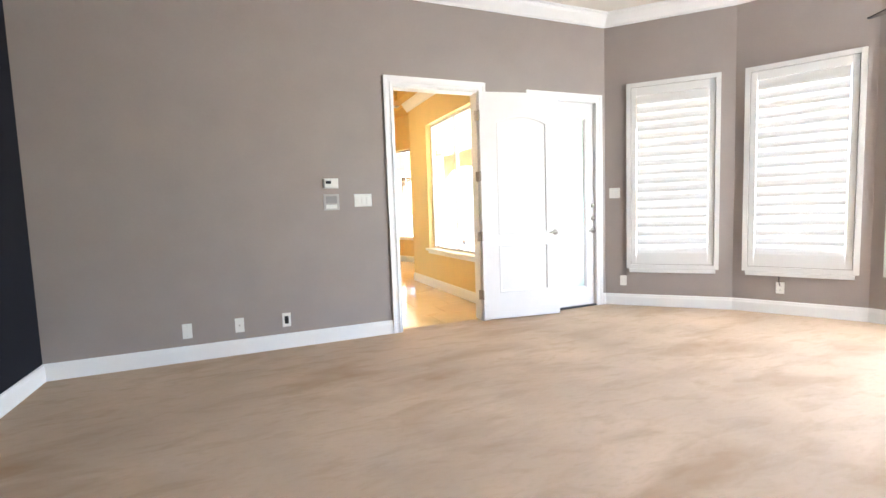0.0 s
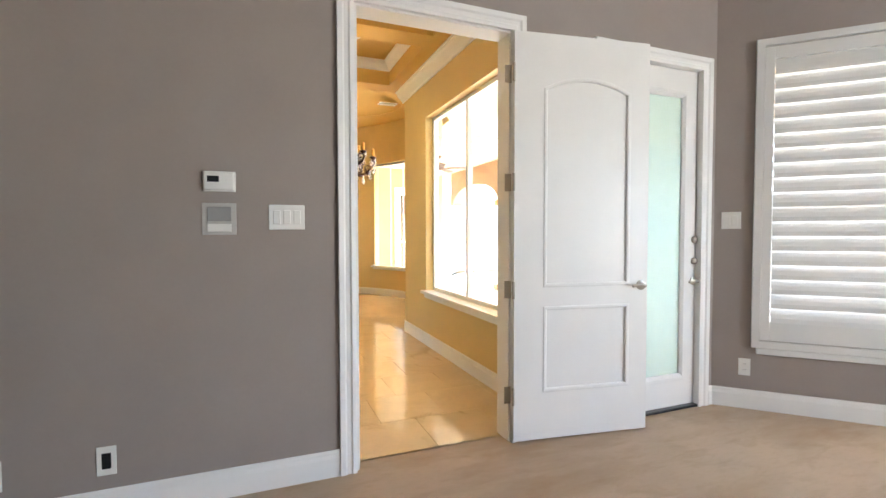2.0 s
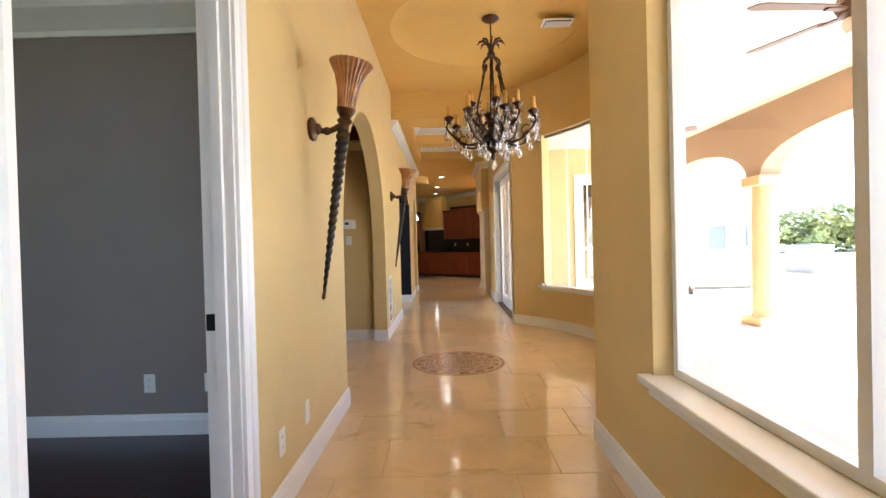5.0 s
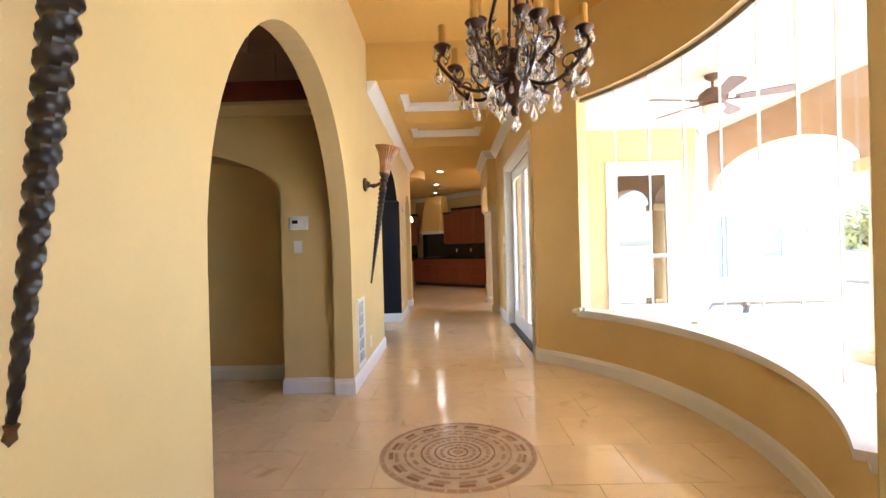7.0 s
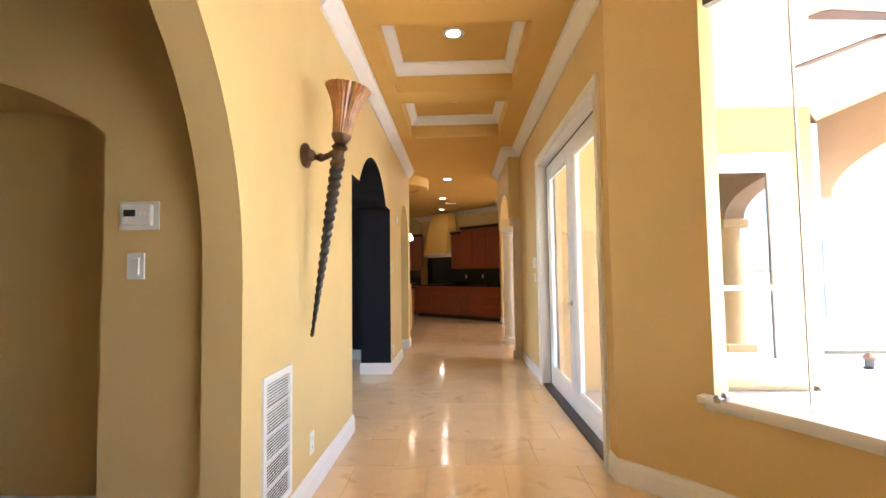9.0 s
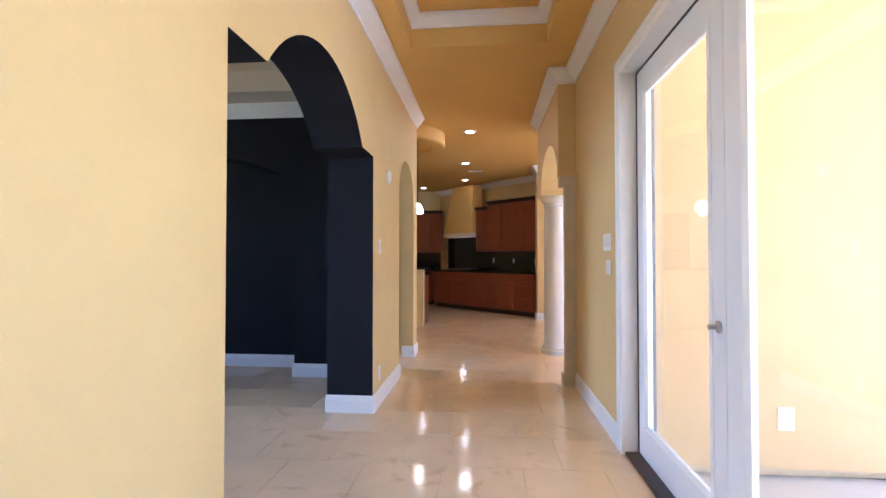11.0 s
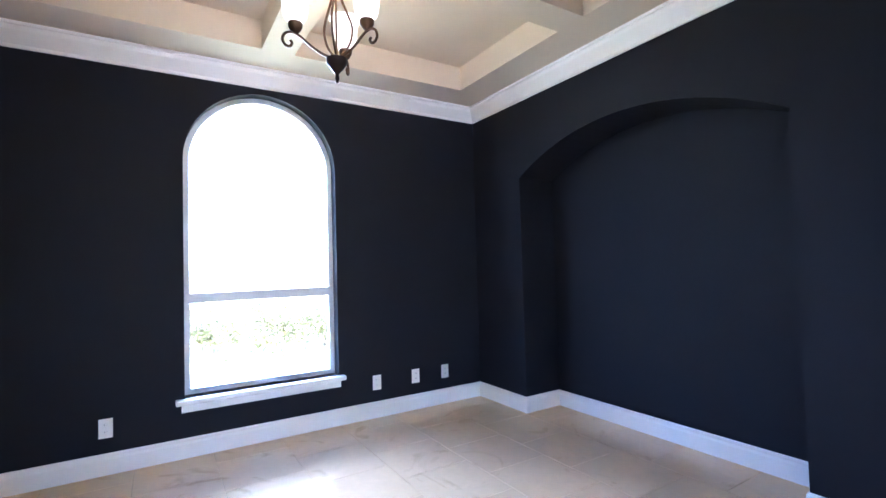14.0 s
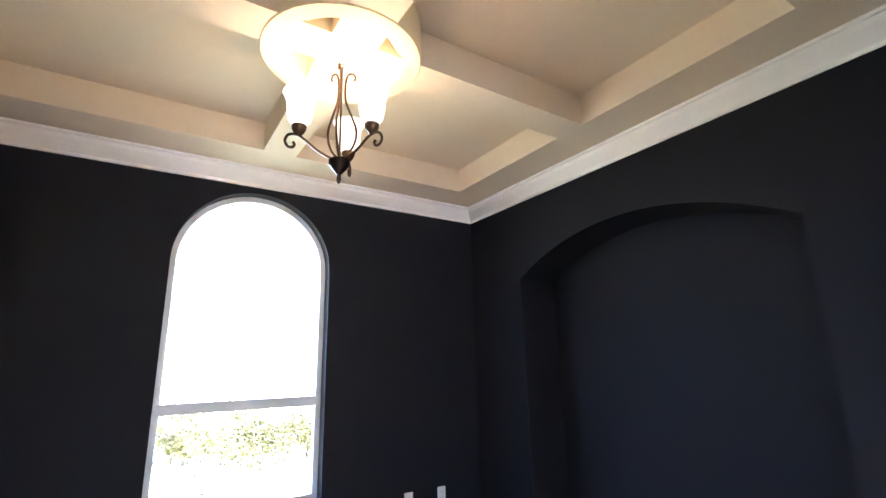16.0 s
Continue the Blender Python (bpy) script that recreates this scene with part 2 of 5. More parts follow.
def wall(name, a, b, height, thick, holes, mats, label, z0=0.0):
    """A wall whose seen face runs from a to b (seen face to the right), pierced by holes in (u, v)."""
    m = wall_frame(*a, *b)
    length = math.dist(a, b)
    mats = mats if isinstance(mats, (list, tuple)) else [mats] * 3
    floor_holes = [h for h in holes if min(v for _, v in h) <= z0 + 1e-6]
    inner = [h for h in holes if h not in floor_holes]
    outline, u = [(0, z0)], 0
    for h in sorted(floor_holes, key=lambda q: min(p[0] for p in q)):
        us = [p[0] for p in h]
        lo, hi = min(us), max(us)
        top = [p for p in h if p[1] > z0 + 1e-6]
        top.sort(key=lambda p: (p[0], 0))
        outline += [(lo, z0), *order_top(h, z0), (hi, z0)]
    outline += [(length, z0), (length, height), (0, height)]
    ob = add_mesh(name, panel(outline, inner, m, thick, mats), mats)
    return structure(ob, label, "wall")


def order_top(h, z0):
    """The points of a doorway above the floor, from its left to its right."""
    pts = [p for p in h if p[1] > z0 + 1e-6]
    return pts[::-1] if pts[0][0] > pts[-1][0] else pts


def arc_block(bm, cx, cy, r0, r1, a0, a1, z0, z1, n=24, mat_in=0):
    rows = []
    for i in range(n + 1):
        a = a0 + (a1 - a0) * i / n
        c, s = math.cos(a), math.sin(a)
        rows.append([bm.verts.new((cx + r * c, cy + r * s, z)) for r, z in ((r0, z0), (r0, z1), (r1, z1), (r1, z0))])
    for a, b in zip(rows, rows[1:]):
        for k in range(4):
            bm.faces.new((a[k], a[(k + 1) % 4], b[(k + 1) % 4], b[k]))
    bm.faces.new(rows[0])
    bm.faces.new(rows[-1])


BASE = [(0.0, 0.0), (0.016, 0.0), (0.016, 0.095), (0.011, 0.112), (0.011, 0.122), (0.006, 0.133), (0.0, 0.133)]
CROWN = [(0.0, 0.0), (0.012, 0.0), (0.016, 0.02), (0.05, 0.055), (0.075, 0.085), (0.085, 0.11), (0.10, 0.112), (0.10, 0.13), (0.0, 0.13)]
CASING = [(0.0, 0.0), (0.0, 0.016), (0.022, 0.020), (0.030, 0.012), (0.050, 0.012), (0.060, 0.020), (0.085, 0.024), (0.085, 0.0)]


def baseboard(path, label="white painted baseboard along the wall", z=0.0, name="baseboard"):
    return structure(add_mesh(name, sweep(path, [(d, h + z) for d, h in BASE]), WHITE), label, "baseboard")


def crown(path, z, label="white painted crown moulding under the ceiling", size=1.0, closed=False, mat_=None):
    return structure(add_mesh("crown_moulding", sweep(path, [(d * size, z + h * size) for d, h in CROWN], closed=closed), mat_ or WHITE), label, "crown moulding")


def casing(m, path, label="white painted door casing"):
    """Trim round an opening; the path runs in wall coordinates with the opening on its right."""
    return structure(add_mesh("trim", sweep(path, CASING, m), WHITE), label, "door casing")


# ---- structure: bedroom ----
X0, X1, X2 = 0.725, 2.34, 2.45      # hall: left wall, right wall before and after the rotunda
YB, YH = 2.61, 2.75                 # the wall between bedroom and hall
ZH, ZR, ZB = 2.985, 3.38, 3.33       # ceilings: hall, rotunda, bedroom
BAY = [(3.64, 2.61), (4.55, 1.68), (5.08, 0.72), (5.25, -0.5), (5.25, -4.6)]
CX, CY, CR = 0.66, 7.87, 2.64       # the bow


def flat(z):
    return Matrix(((1, 0, 0, 0), (0, 1, 0, 0), (0, 0, -1, z), (0, 0, 0, 1)))


def slab(name, outline, holes, z, thick, m, label, category):
    return structure(add_mesh(name, panel(outline, holes, flat(z), thick, [m] * 3), m), label, category)


wall("wall_bedroom_front", (-1.75, YB), (3.64, YB), 3.5, 0.14, [rect(1.085 + 1.75, 1.99 + 1.75, 0, 2.385), rect(2.66 + 1.75, 3.50 + 1.75, 0, 2.35)],
     [GREY, YELLOW, WHITE], "taupe painted bedroom wall with two door openings")
wall("wall_bedroom_left", (-1.75, -4.6), (-1.75, YB), 3.5, 0.14, [], [DARK, GREY, GREY], "charcoal painted accent wall of the bedroom")
wall("wall_bedroom_back", (5.25, -4.6), (-1.75, -4.6), 3.5, 0.14, [], GREY, "taupe painted back wall of the bedroom")
SHUT = [(0, 0.235, 1.165), (1, 0.085, 1.02), (2, 0.10, 1.03)]
for k in range(4):
    holes = [rect(a + 0.05, b - 0.05, 0.50, 2.45) for i, a, b in SHUT if i == k]
    if k == 3:
        # unseen openings, added only for the bedroom fill lamps
        holes = [rect(0.8, 1.9, 0.5, 2.45), rect(2.3, 3.4, 0.5, 2.45)]
    wall("wall_bedroom_bay_%d" % (k + 1), BAY[k], BAY[k + 1], 3.5, 0.14, holes, [GREY, STUCCO, WHITE], "taupe painted bay wall of the bedroom")
slab("ceiling_bedroom", [(-1.75, -4.6), (5.25, -4.6), (5.25, -0.5), (5.08, 0.72), (4.55, 1.68), (3.64, YB), (-1.75, YB)], [], ZB, 0.1, mat("white ceiling paint", hexc("EDE6DA"), 0.7, vary=0.02), "plain white bedroom ceiling", "ceiling")
crown([*BAY[::-1], (-1.75, YB), (-1.75, -4.6)][1:], ZB - 0.14, size=1.07)
CARPET = mat("beige carpet", hexc("CFB89F"), 0.95, vary=0.20, scale=1.1, fine=300, bump=1.0, bump_scale=420, spec=0.1)


def carpet_stains(m):
    """Brushed pile and brownish walked-in stains, broad and streaky."""
    n, l = m.node_tree.nodes, m.node_tree.links
    b = n["Principled BSDF"]
    tc, mp = n.new("ShaderNodeTexCoord"), n.new("ShaderNodeMapping")
    l.new(tc.outputs["Object"], mp.inputs["Vector"])
    mp.inputs["Rotation"].default_value, mp.inputs["Scale"].default_value = (0, 0, 0.5), (1.0, 2.6, 1)
    for scale, lo, hi, amount, col in ((0.9, 0.50, 0.68, 0.42, "9A7A56"), (3.4, 0.52, 0.70, 0.30, "A88A68"), (16.0, 0.50, 0.75, 0.22, "B4987A")):
        t, r, f, mx = n.new("ShaderNodeTexNoise"), n.new("ShaderNodeMapRange"), n.new("ShaderNodeMath"), n.new("ShaderNodeMix")
        t.inputs["Scale"].default_value, t.inputs["Detail"].default_value, t.inputs["Distortion"].default_value = scale, 5, 0.6
        l.new(mp.outputs[0], t.inputs["Vector"])
        r.inputs["From Min"].default_value, r.inputs["From Max"].default_value = lo, hi
        l.new(t.outputs["Fac"], r.inputs["Value"])
        f.operation, f.inputs[1].default_value = "MULTIPLY", amount
        l.new(r.outputs[0], f.inputs[0])
        mx.data_type = "RGBA"
        l.new(f.outputs[0], mx.inputs["Factor"])
        l.new(b.inputs["Base Color"].links[0].from_socket, mx.inputs["A"])
        mx.inputs["B"].default_value = (*hexc(col), 1)
        l.new(mx.outputs["Result"], b.inputs["Base Color"])


carpet_stains(CARPET)
slab("floor_bedroom", [(-1.9, -4.7), (5.4, -4.7), (5.4, 2.62), (2.0, 2.62), (2.0, 2.72), (1.08, 2.72), (1.08, 2.62), (-1.9, 2.62)][::-1], [], 0.0, -0.1, CARPET, "beige cut-pile carpet with faint stains", "carpet")
baseboard([(1.0, YB), (-1.75, YB), (-1.75, -4.6)])
baseboard([(5.25, -4.6), *BAY[3::-1], (3.60, YB)])
MB = wall_frame(-1.75, YB, 3.64, YB)
casing(MB, [(1.085 + 1.75, 0), (1.085 + 1.75, 2.385), (1.99 + 1.75, 2.385), (1.99 + 1.75, 0)])
casing(MB, [(2.66 + 1.75, 0), (2.66 + 1.75, 2.35), (3.50 + 1.75, 2.35), (3.50 + 1.75, 0)])
# hall side of the bedroom door
MH = wall_frame(3.64, YH, -1.75, YH)
casing(MH, [(3.64 - 1.99, 0), (3.64 - 1.99, 2.385), (3.64 - 1.085, 2.385), (3.64 - 1.085, 0)])

# ---- structure: hall ----
DA, DB = 3.92, 4.79              # the study doorway
D2 = [(DA - YH, 0), (DB - YH, 0), *arch_pts(DA - YH, DB - YH, 2.26, 0.26, 16)]
FOYER = [(6.53 - 6.30, 0), (8.82 - 6.30, 0), *arch_pts(6.53 - 6.30, 8.82 - 6.30, 1.20, 1.25, 32, 2.0)]
wall("wall_hall_left", (X0, YH), (X0, 6.30), 3.5, 0.115, [D2], YELLOW, "yellow painted hall wall with an arched doorway")
wall("wall_rotunda_left", (X0, 6.30), (X0, 10.30), 3.5, 0.155, [FOYER], YELLOW, "yellow painted rotunda wall with a tall arched opening")
DIN = [(10.66 - 10.30, 0), (12.72 - 10.30, 0), (12.72 - 10.30, 2.0), *segment_pts(10.95 - 10.30, 12.40 - 10.30, 2.0, 0.36, 22), (10.66 - 10.30, 2.0)]
wall("wall_hall_arch", (X0, 10.30), (X0, 13.76), 3.5, 0.365, [DIN], [YELLOW, DARK, DARK], "yellow hall wall with a charcoal shouldered archway")
SM = [(0.06, 0), (0.99, 0), *arch_pts(0.06, 0.99, 1.88, 0.40, 18)]
wall("wall_hall_end", (X0, 13.76), (X0, 15.02), 3.5, 0.14, [SM], YELLOW, "yellow hall wall with a small archway")
wall("wall_hall_right", (X1, 5.83), (X1, YH), 3.5, 0.14, [rect(5.83 - 5.06, 5.83 - 3.37, 0.60, 2.49)], [YELLOW, STUCCO, YELLOW], "yellow hall wall with a large window")
wall("wall_french", (X2, 13.62), (X2, 9.81), 3.5, 0.15, [rect(13.62 - 12.12, 13.62 - 10.02, 0, 2.36)], [YELLOW, STUCCO, WHITE], "yellow hall wall with a double glass door")
bm = bmesh.new()
A0, A1, AO0, AO1 = radians(-50.5), radians(47.3), radians(-35.8), radians(35.8)
arc_block(bm, CX, CY, CR, CR + 0.14, A0, A1, 0, 0.55, 40)
arc_block(bm, CX, CY, CR, CR + 0.14, A0, A1, 2.61, 3.5, 40)
arc_block(bm, CX, CY, CR, CR + 0.14, A0, AO0, 0.55, 2.61, 8)
arc_block(bm, CX, CY, CR, CR + 0.14, AO1, A1, 0.55, 2.61, 8)
structure(add_mesh("wall_bow", bm, YELLOW, smooth=True), "curved yellow wall of the rotunda under the bow window", "wall")
bm = bmesh.new()
arc_block(bm, CX, CY, CR - 0.07, CR + 0.13, AO0 - 0.02, AO1 + 0.02, 0.553, 0.585, 40)
arc_block(bm, CX, CY, CR - 0.03, CR - 0.002, AO0 - 0.012, AO1 + 0.012, 0.515, 0.552, 40)
structure(add_mesh("window_sill", bm, WHITE, smooth=True), "white painted curved sill of the bow window", "window sill")

# wall over the column, its pilaster
am = wall_frame(2.29, 15.36, 2.29, 13.62)
o = [(0, 1.98), (0.34, 1.98), *arch_pts(0.34, 1.645, 1.98, 0.44, 20)[::-1], (1.645, 1.98), (1.74, 1.98), (1.74, 3.5), (0, 3.5)]
o = [p for i, p in enumerate(o) if i == 0 or math.dist(p, o[i - 1]) > 1e-4]
structure(add_mesh("wall_colonnade", panel(o, [], am, 0.31, [YELLOW] * 3), YELLOW), "yellow wall with an arch resting on a column", "wall")

# ceilings
TR1 = [(0.98, 2.10, 4.45, 5.66), (0.98, 2.10, 2.98, 4.18)]
TR2 = [(0.98, 2.11, 11.80, 13.02), (0.98, 2.11, 10.28, 11.50)]
slab("ceiling_hall", [(X0, YH), (X1, YH), (X1, 5.9), (X0, 5.9)], [rect(*t) for t in TR1], ZH, 0.45, CEILY, "yellow hall ceiling with recessed trays", "ceiling")
slab("ceiling_hall_far", [(X0, 9.82), (X2, 9.82), (X2, 13.62), (X0, 13.62)], [rect(*t) for t in TR2], ZH, 0.45, CEILY, "yellow hall ceiling with recessed trays", "ceiling")
for t in TR1 + TR2:
    structure(add_mesh("ceiling_tray", box(t[0] - 0.0, t[1], t[2], t[3], 3.25, 3.34), CEILY), "yellow recessed ceiling tray", "ceiling")
    crown([(t[0], t[2]), (t[1], t[2]), (t[1], t[3]), (t[0], t[3])], 3.25 - 0.105, size=0.8, closed=True)
DOME = (1.93, 7.95, 0.97)
circ = [(DOME[0] + DOME[2] * math.cos(a), DOME[1] + DOME[2] * math.sin(a)) for a in [2 * math.pi * i / 48 for i in range(48)]]
slab("ceiling_rotunda", [(X0, 5.9), (3.45, 5.9), (3.45, 9.82), (X0, 9.82)], [circ], ZR, 0.04, CEILY, "yellow rotunda ceiling with a shallow dome", "ceiling")
bm = lathe([(DOME[2] + 0.05, 0.02), (DOME[2] - 0.001, 0.005), (0.93, 0.03), (0.80, 0.065), (0.6, 0.09), (0.3, 0.105), (0, 0.11)], 48, pose(DOME[0], DOME[1], ZR), close=False)
structure(add_mesh("ceiling_dome", bm, CEILY, smooth=True), "shallow yellow ceiling dome over the rotunda", "ceiling")
crown([(X0, 5.9), (X0, YH)], ZH - 0.13)
crown([(X0, 15.02), (X0, 9.82)], ZH - 0.13)
crown([(X1, YH), (X1, 5.9)], ZH - 0.13)
crown([(X2, 9.82), (X2, 13.62), (2.29, 13.62), (2.29, 15.36)], ZH - 0.13)

# baseboards of hall and rotunda
baseboard([(X0, DA - 0.085), (X0, YH), (1.0, YH)])
baseboard([(X0 - 0.155, 6.53), (X0, 6.53), (X0, DB + 0.085)])
baseboard([(0.36, 10.66), (X0, 10.66), (X0, 8.82), (X0 - 0.155, 8.82)])
baseboard([(X0 - 0.14, 13.82), (X0, 13.82), (X0, 12.72), (0.36, 12.72)])
baseboard([(X0 - 0.14, 15.02), (X0, 15.02), (X0, 14.75), (X0 - 0.14, 14.75)])
arc = [(CX + CR * math.cos(a), CY + CR * math.sin(a)) for a in [A0 + (A1 - A0) * i / 36 for i in range(37)]]
baseboard([(2.08, YH), (X1, YH), (X1, 5.83), *arc[1:-1], (X2, 9.81), (X2, 9.93)], "white painted baseboard curving round the rotunda")
baseboard([(X2, 12.21), (X2, 13.60)])
MF = wall_frame(X2, 13.62, X2, 9.81)
casing(MF, [(13.62 - 12.12, 0), (13.62 - 12.12, 2.36), (13.62 - 10.02, 2.36), (13.62 - 10.02, 0)])
ML = wall_frame(X0, YH, X0, 10.30)
casing(ML, [(DA - YH, 0), *order_top(D2, 0), (DB - YH, 0)])
structure(add_mesh("trim_door_jamb", sweep([(DA - YH, 0), *order_top(D2, 0), (DB - YH, 0)], [(-0.012, -0.117), (-0.012, 0.002), (0.004, 0.002), (0.004, -0.117)], ML), WHITE), "white painted arched door jamb", "door jamb")
structure(add_mesh("trim_door_stop", sweep([(DA - YH, 0), *order_top(D2, 0), (DB - YH, 0)], [(-0.026, -0.072), (-0.026, -0.036), (-0.011, -0.034), (-0.011, -0.074)], ML), WHITE), "white painted door stop along the jamb", "door stop")

# ---- structure: study behind the hall door ----
slab("floor_study", rect(-3.2, 0.60, 2.8, 6.15), [], 0.0, -0.1, WOODFLOOR, "dark stained wood floor of the study", "floor")
wall("wall_study_far", (-3.2, 6.06), (0.57, 6.06), 3.4, 0.12, [], [STUDYW, YELLOW, STUDYW], "dark taupe painted study wall")
wall("wall_study_left", (-3.2, YH), (-3.2, 6.06), 3.4, 0.12, [], STUDYW, "dark taupe painted study wall")
slab("ceiling_study", rect(-3.2, 0.57, YH, 6.06), [], 2.765, 0.1, CREAM, "cream study ceiling", "ceiling")
crown([(0.57, 6.06), (-3.2, 6.06)], 2.55, size=1.6)
baseboard([(0.57, 6.06), (-3.2, 6.06)])

# ---- structure: foyer behind the arch ----
NICHE = [(3.2 - 1.60, 0), (3.2 + 0.125, 0), *segment_pts(3.2 - 1.60, 3.2 + 0.125, 1.79, 0.28, 18)]
wall("wall_foyer_far", (-3.2, 8.88), (0.57, 8.88), 2.47, 0.47, [NICHE], YELLOW, "yellow foyer wall with an arched niche")
wall("wall_foyer_niche", (-1.75, 9.35), (0.3, 9.35), 2.47, 0.1, [], YELLOW, "yellow back of the foyer niche")
wall("wall_foyer_near", (0.57, 6.18), (-3.2, 6.18), 3.5, 0.005, [], YELLOW, "yellow foyer wall")
wall("wall_foyer_left", (-3.2, 6.18), (-3.2, 8.88), 3.5, 0.12, [], YELLOW, "yellow foyer wall")
slab("ceiling_foyer", rect(-3.2, 0.57, 6.18, 9.1), [], 3.45, 0.1, CEILY, "yellow foyer ceiling", "ceiling")
baseboard([(X0 - 0.155, 8.88), (0.125, 8.88), (0.125, 9.35), (-1.60, 9.35), (-1.60, 8.88), (-3.2, 8.88)])

# ---- structure: dining room ----
XW, YD, YN, ZD = -3.0, 13.735, 9.86, 2.775
DW = [(11.24 - YN, 0.40), (12.33 - YN, 0.40), *arch_pts(11.24 - YN, 12.33 - YN, 2.055, 0.545, 28)]
wall("wall_dining_window", (XW, YN), (XW, YD), 3.5, 0.16, [DW], [DARK, STUCCO, DARK], "charcoal painted dining wall with an arched window")
DN = [(0.66, 0), (2.66, 0), *segment_pts(0.66, 2.66, 1.995, 0.275, 22)]
wall("wall_dining_far", (XW, YD), (0.36, YD), 3.5, 0.385, [DN], DARK, "charcoal painted dining wall with an arched niche")
wall("wall_dining_niche", (XW, 14.12), (0.36, 14.12), 3.5, 0.06, [], DARK, "charcoal painted back of the niche")
wall("wall_dining_near", (0.36, YN), (XW, YN), 3.5, 0.10, [], DARK, "charcoal painted dining wall")
COF = [(-2.60, -1.45, 11.92, 13.33), (-1.24, -0.08, 11.92, 13.33), (-2.60, -1.45, 10.27, 11.70), (-1.24, -0.08, 10.27, 11.70)]
slab("ceiling_dining", [(XW, YN), (0.36, YN), (0.36, YD), (XW, YD)], [rect(*c) for c in COF], ZD, 0.20, CREAM, "cream coffered dining ceiling", "ceiling")
for c in COF:
    structure(add_mesh("ceiling_coffer", box(*c, ZD + 0.20, ZD + 0.3), CREAM), "cream recessed ceiling coffer", "ceiling")
crown([(0.36, YN), (0.36, YD), (XW, YD), (XW, YN)][::1], ZD - 0.13, closed=True)
baseboard([(0.36, 12.72), (0.36, YD), (-0.34, YD), (-0.34, 14.12), (-2.34, 14.12), (-2.34, YD), (XW, YD), (XW, YN), (0.36, YN), (0.36, 10.66)])

# ---- structure: kitchen end and living room ----
slab("ceiling_kitchen", [(-4.0, 15.02), (X0, 15.02), (X0, 13.62), (2.29, 13.62), (2.29, 13.63), (2.6, 13.63), (2.6, 12.0), (5.25, 12.02), (6.65, 14.2), (9.3, 14.2), (9.3, 22.5), (-4.0, 22.5)], [], ZH, 0.1, CEILY, "yellow kitchen ceiling", "ceiling")
wall("wall_kitchen_left", (-4.0, 15.02), (-4.0, 22.5), 3.4, 0.1, [], YELLOW, "yellow kitchen wall")
wall("wall_kitchen_back", (-4.0, 21.6), (0.4, 21.6), 3.4, 0.1, [], YELLOW, "yellow kitchen wall behind the cabinets")
wall("wall_kitchen_slant", (0.1, 21.87), (3.2, 18.77), 3.4, 0.1, [], YELLOW, "yellow slanting kitchen wall behind the cabinets")
wall("wall_kitchen_near", (0.58, 15.02), (-4.0, 15.02), 3.4, 0.1, [], YELLOW, "yellow kitchen wall")
wall("wall_corner", (2.60, 18.25), (3.02, 18.25), 3.4, 0.36, [], YELLOW, "yellow wall end beside the cabinets")
wall("wall_living_far", (3.02, 19.5), (9.3, 19.5), 3.4, 0.1, [], YELLOW, "yellow living room wall")
# out of view; the opening is added as a place for light to enter
wall("wall_living_right", (9.3, 19.5), (9.3, 14.31), 3.4, 0.1, [rect(0.8, 3.3, 0.3, 2.5)], [YELLOW, STUCCO, WHITE], "yellow living room wall with an unseen added window")
PW = rect(4.05 - 2.6, 4.95 - 2.6, 0.19, 2.32)
wall("wall_porch_end", (2.60, 12.0), (5.3, 12.0), 3.4, 0.16, [PW], [STUCCO, YELLOW, WHITE], "tan stucco porch wall with a window")
WING = [(0.12, 0.40, 0.45, 1.72), (0.98, 1.47, 0.85, 1.47), (1.85, 2.0, 0.90, 1.45)]
wall("wall_wing", (6.70, 14.15), (9.3, 14.15), 3.4, 0.16, [rect(*w) for w in WING], [HOUSEW, YELLOW, WHITE], "pale stucco house wall with small windows")
wall("wall_porch_slant", (5.3, 12.0), (6.70, 14.15), 3.4, 0.16, [rect(0.5, 1.6, 0.32, 2.33)], [HOUSEW, YELLOW, WHITE], "pale stucco slanting house wall with windows")
baseboard([(3.02, 18.25), (2.6, 18.25), (2.6, 18.6)])
baseboard([(9.3, 19.5), (3.02, 19.5)])
crown([(9.3, 19.5), (3.02, 19.5)], ZH - 0.13)
crown([(3.02, 18.25), (2.6, 18.25), (2.6, 18.62)], ZH - 0.13)
crown([(3.2, 18.77), (0.1, 21.87)], ZH - 0.13)

# ---- structure: outdoors ----
slab("ground", [(-200, -200), (200, -200), (200, 200), (-200, 200)], [], -0.16, -0.5, mat("dry lawn", hexc("B3B088"), 0.95, vary=0.3, scale=0.6, fine=30, bump=1, bump_scale=40), "sunlit lawn reaching to the horizon", "lawn")
slab("patio", [(2.3, -8), (15, -8), (15, 24), (9.45, 24), (9.45, 14.2), (6.72, 14.2), (5.3, 12.05), (2.5, 12.05)], [], -0.06, -0.08, CONCRETE, "pale concrete patio in the sun", "patio")
slab("porch_ceiling", [(2.45, 2.72), (6.05, 2.72), (6.05, 12.8), (5.3, 12.05), (2.55, 12.05), (2.55, 9.95), (3.0, 9.5), (3.3, 9.0), (3.45, 7.87), (3.3, 6.7), (3.0, 6.2), (2.45, 5.8)], [], 2.92, 0.12, PORCHC, "pale painted porch ceiling", "ceiling")
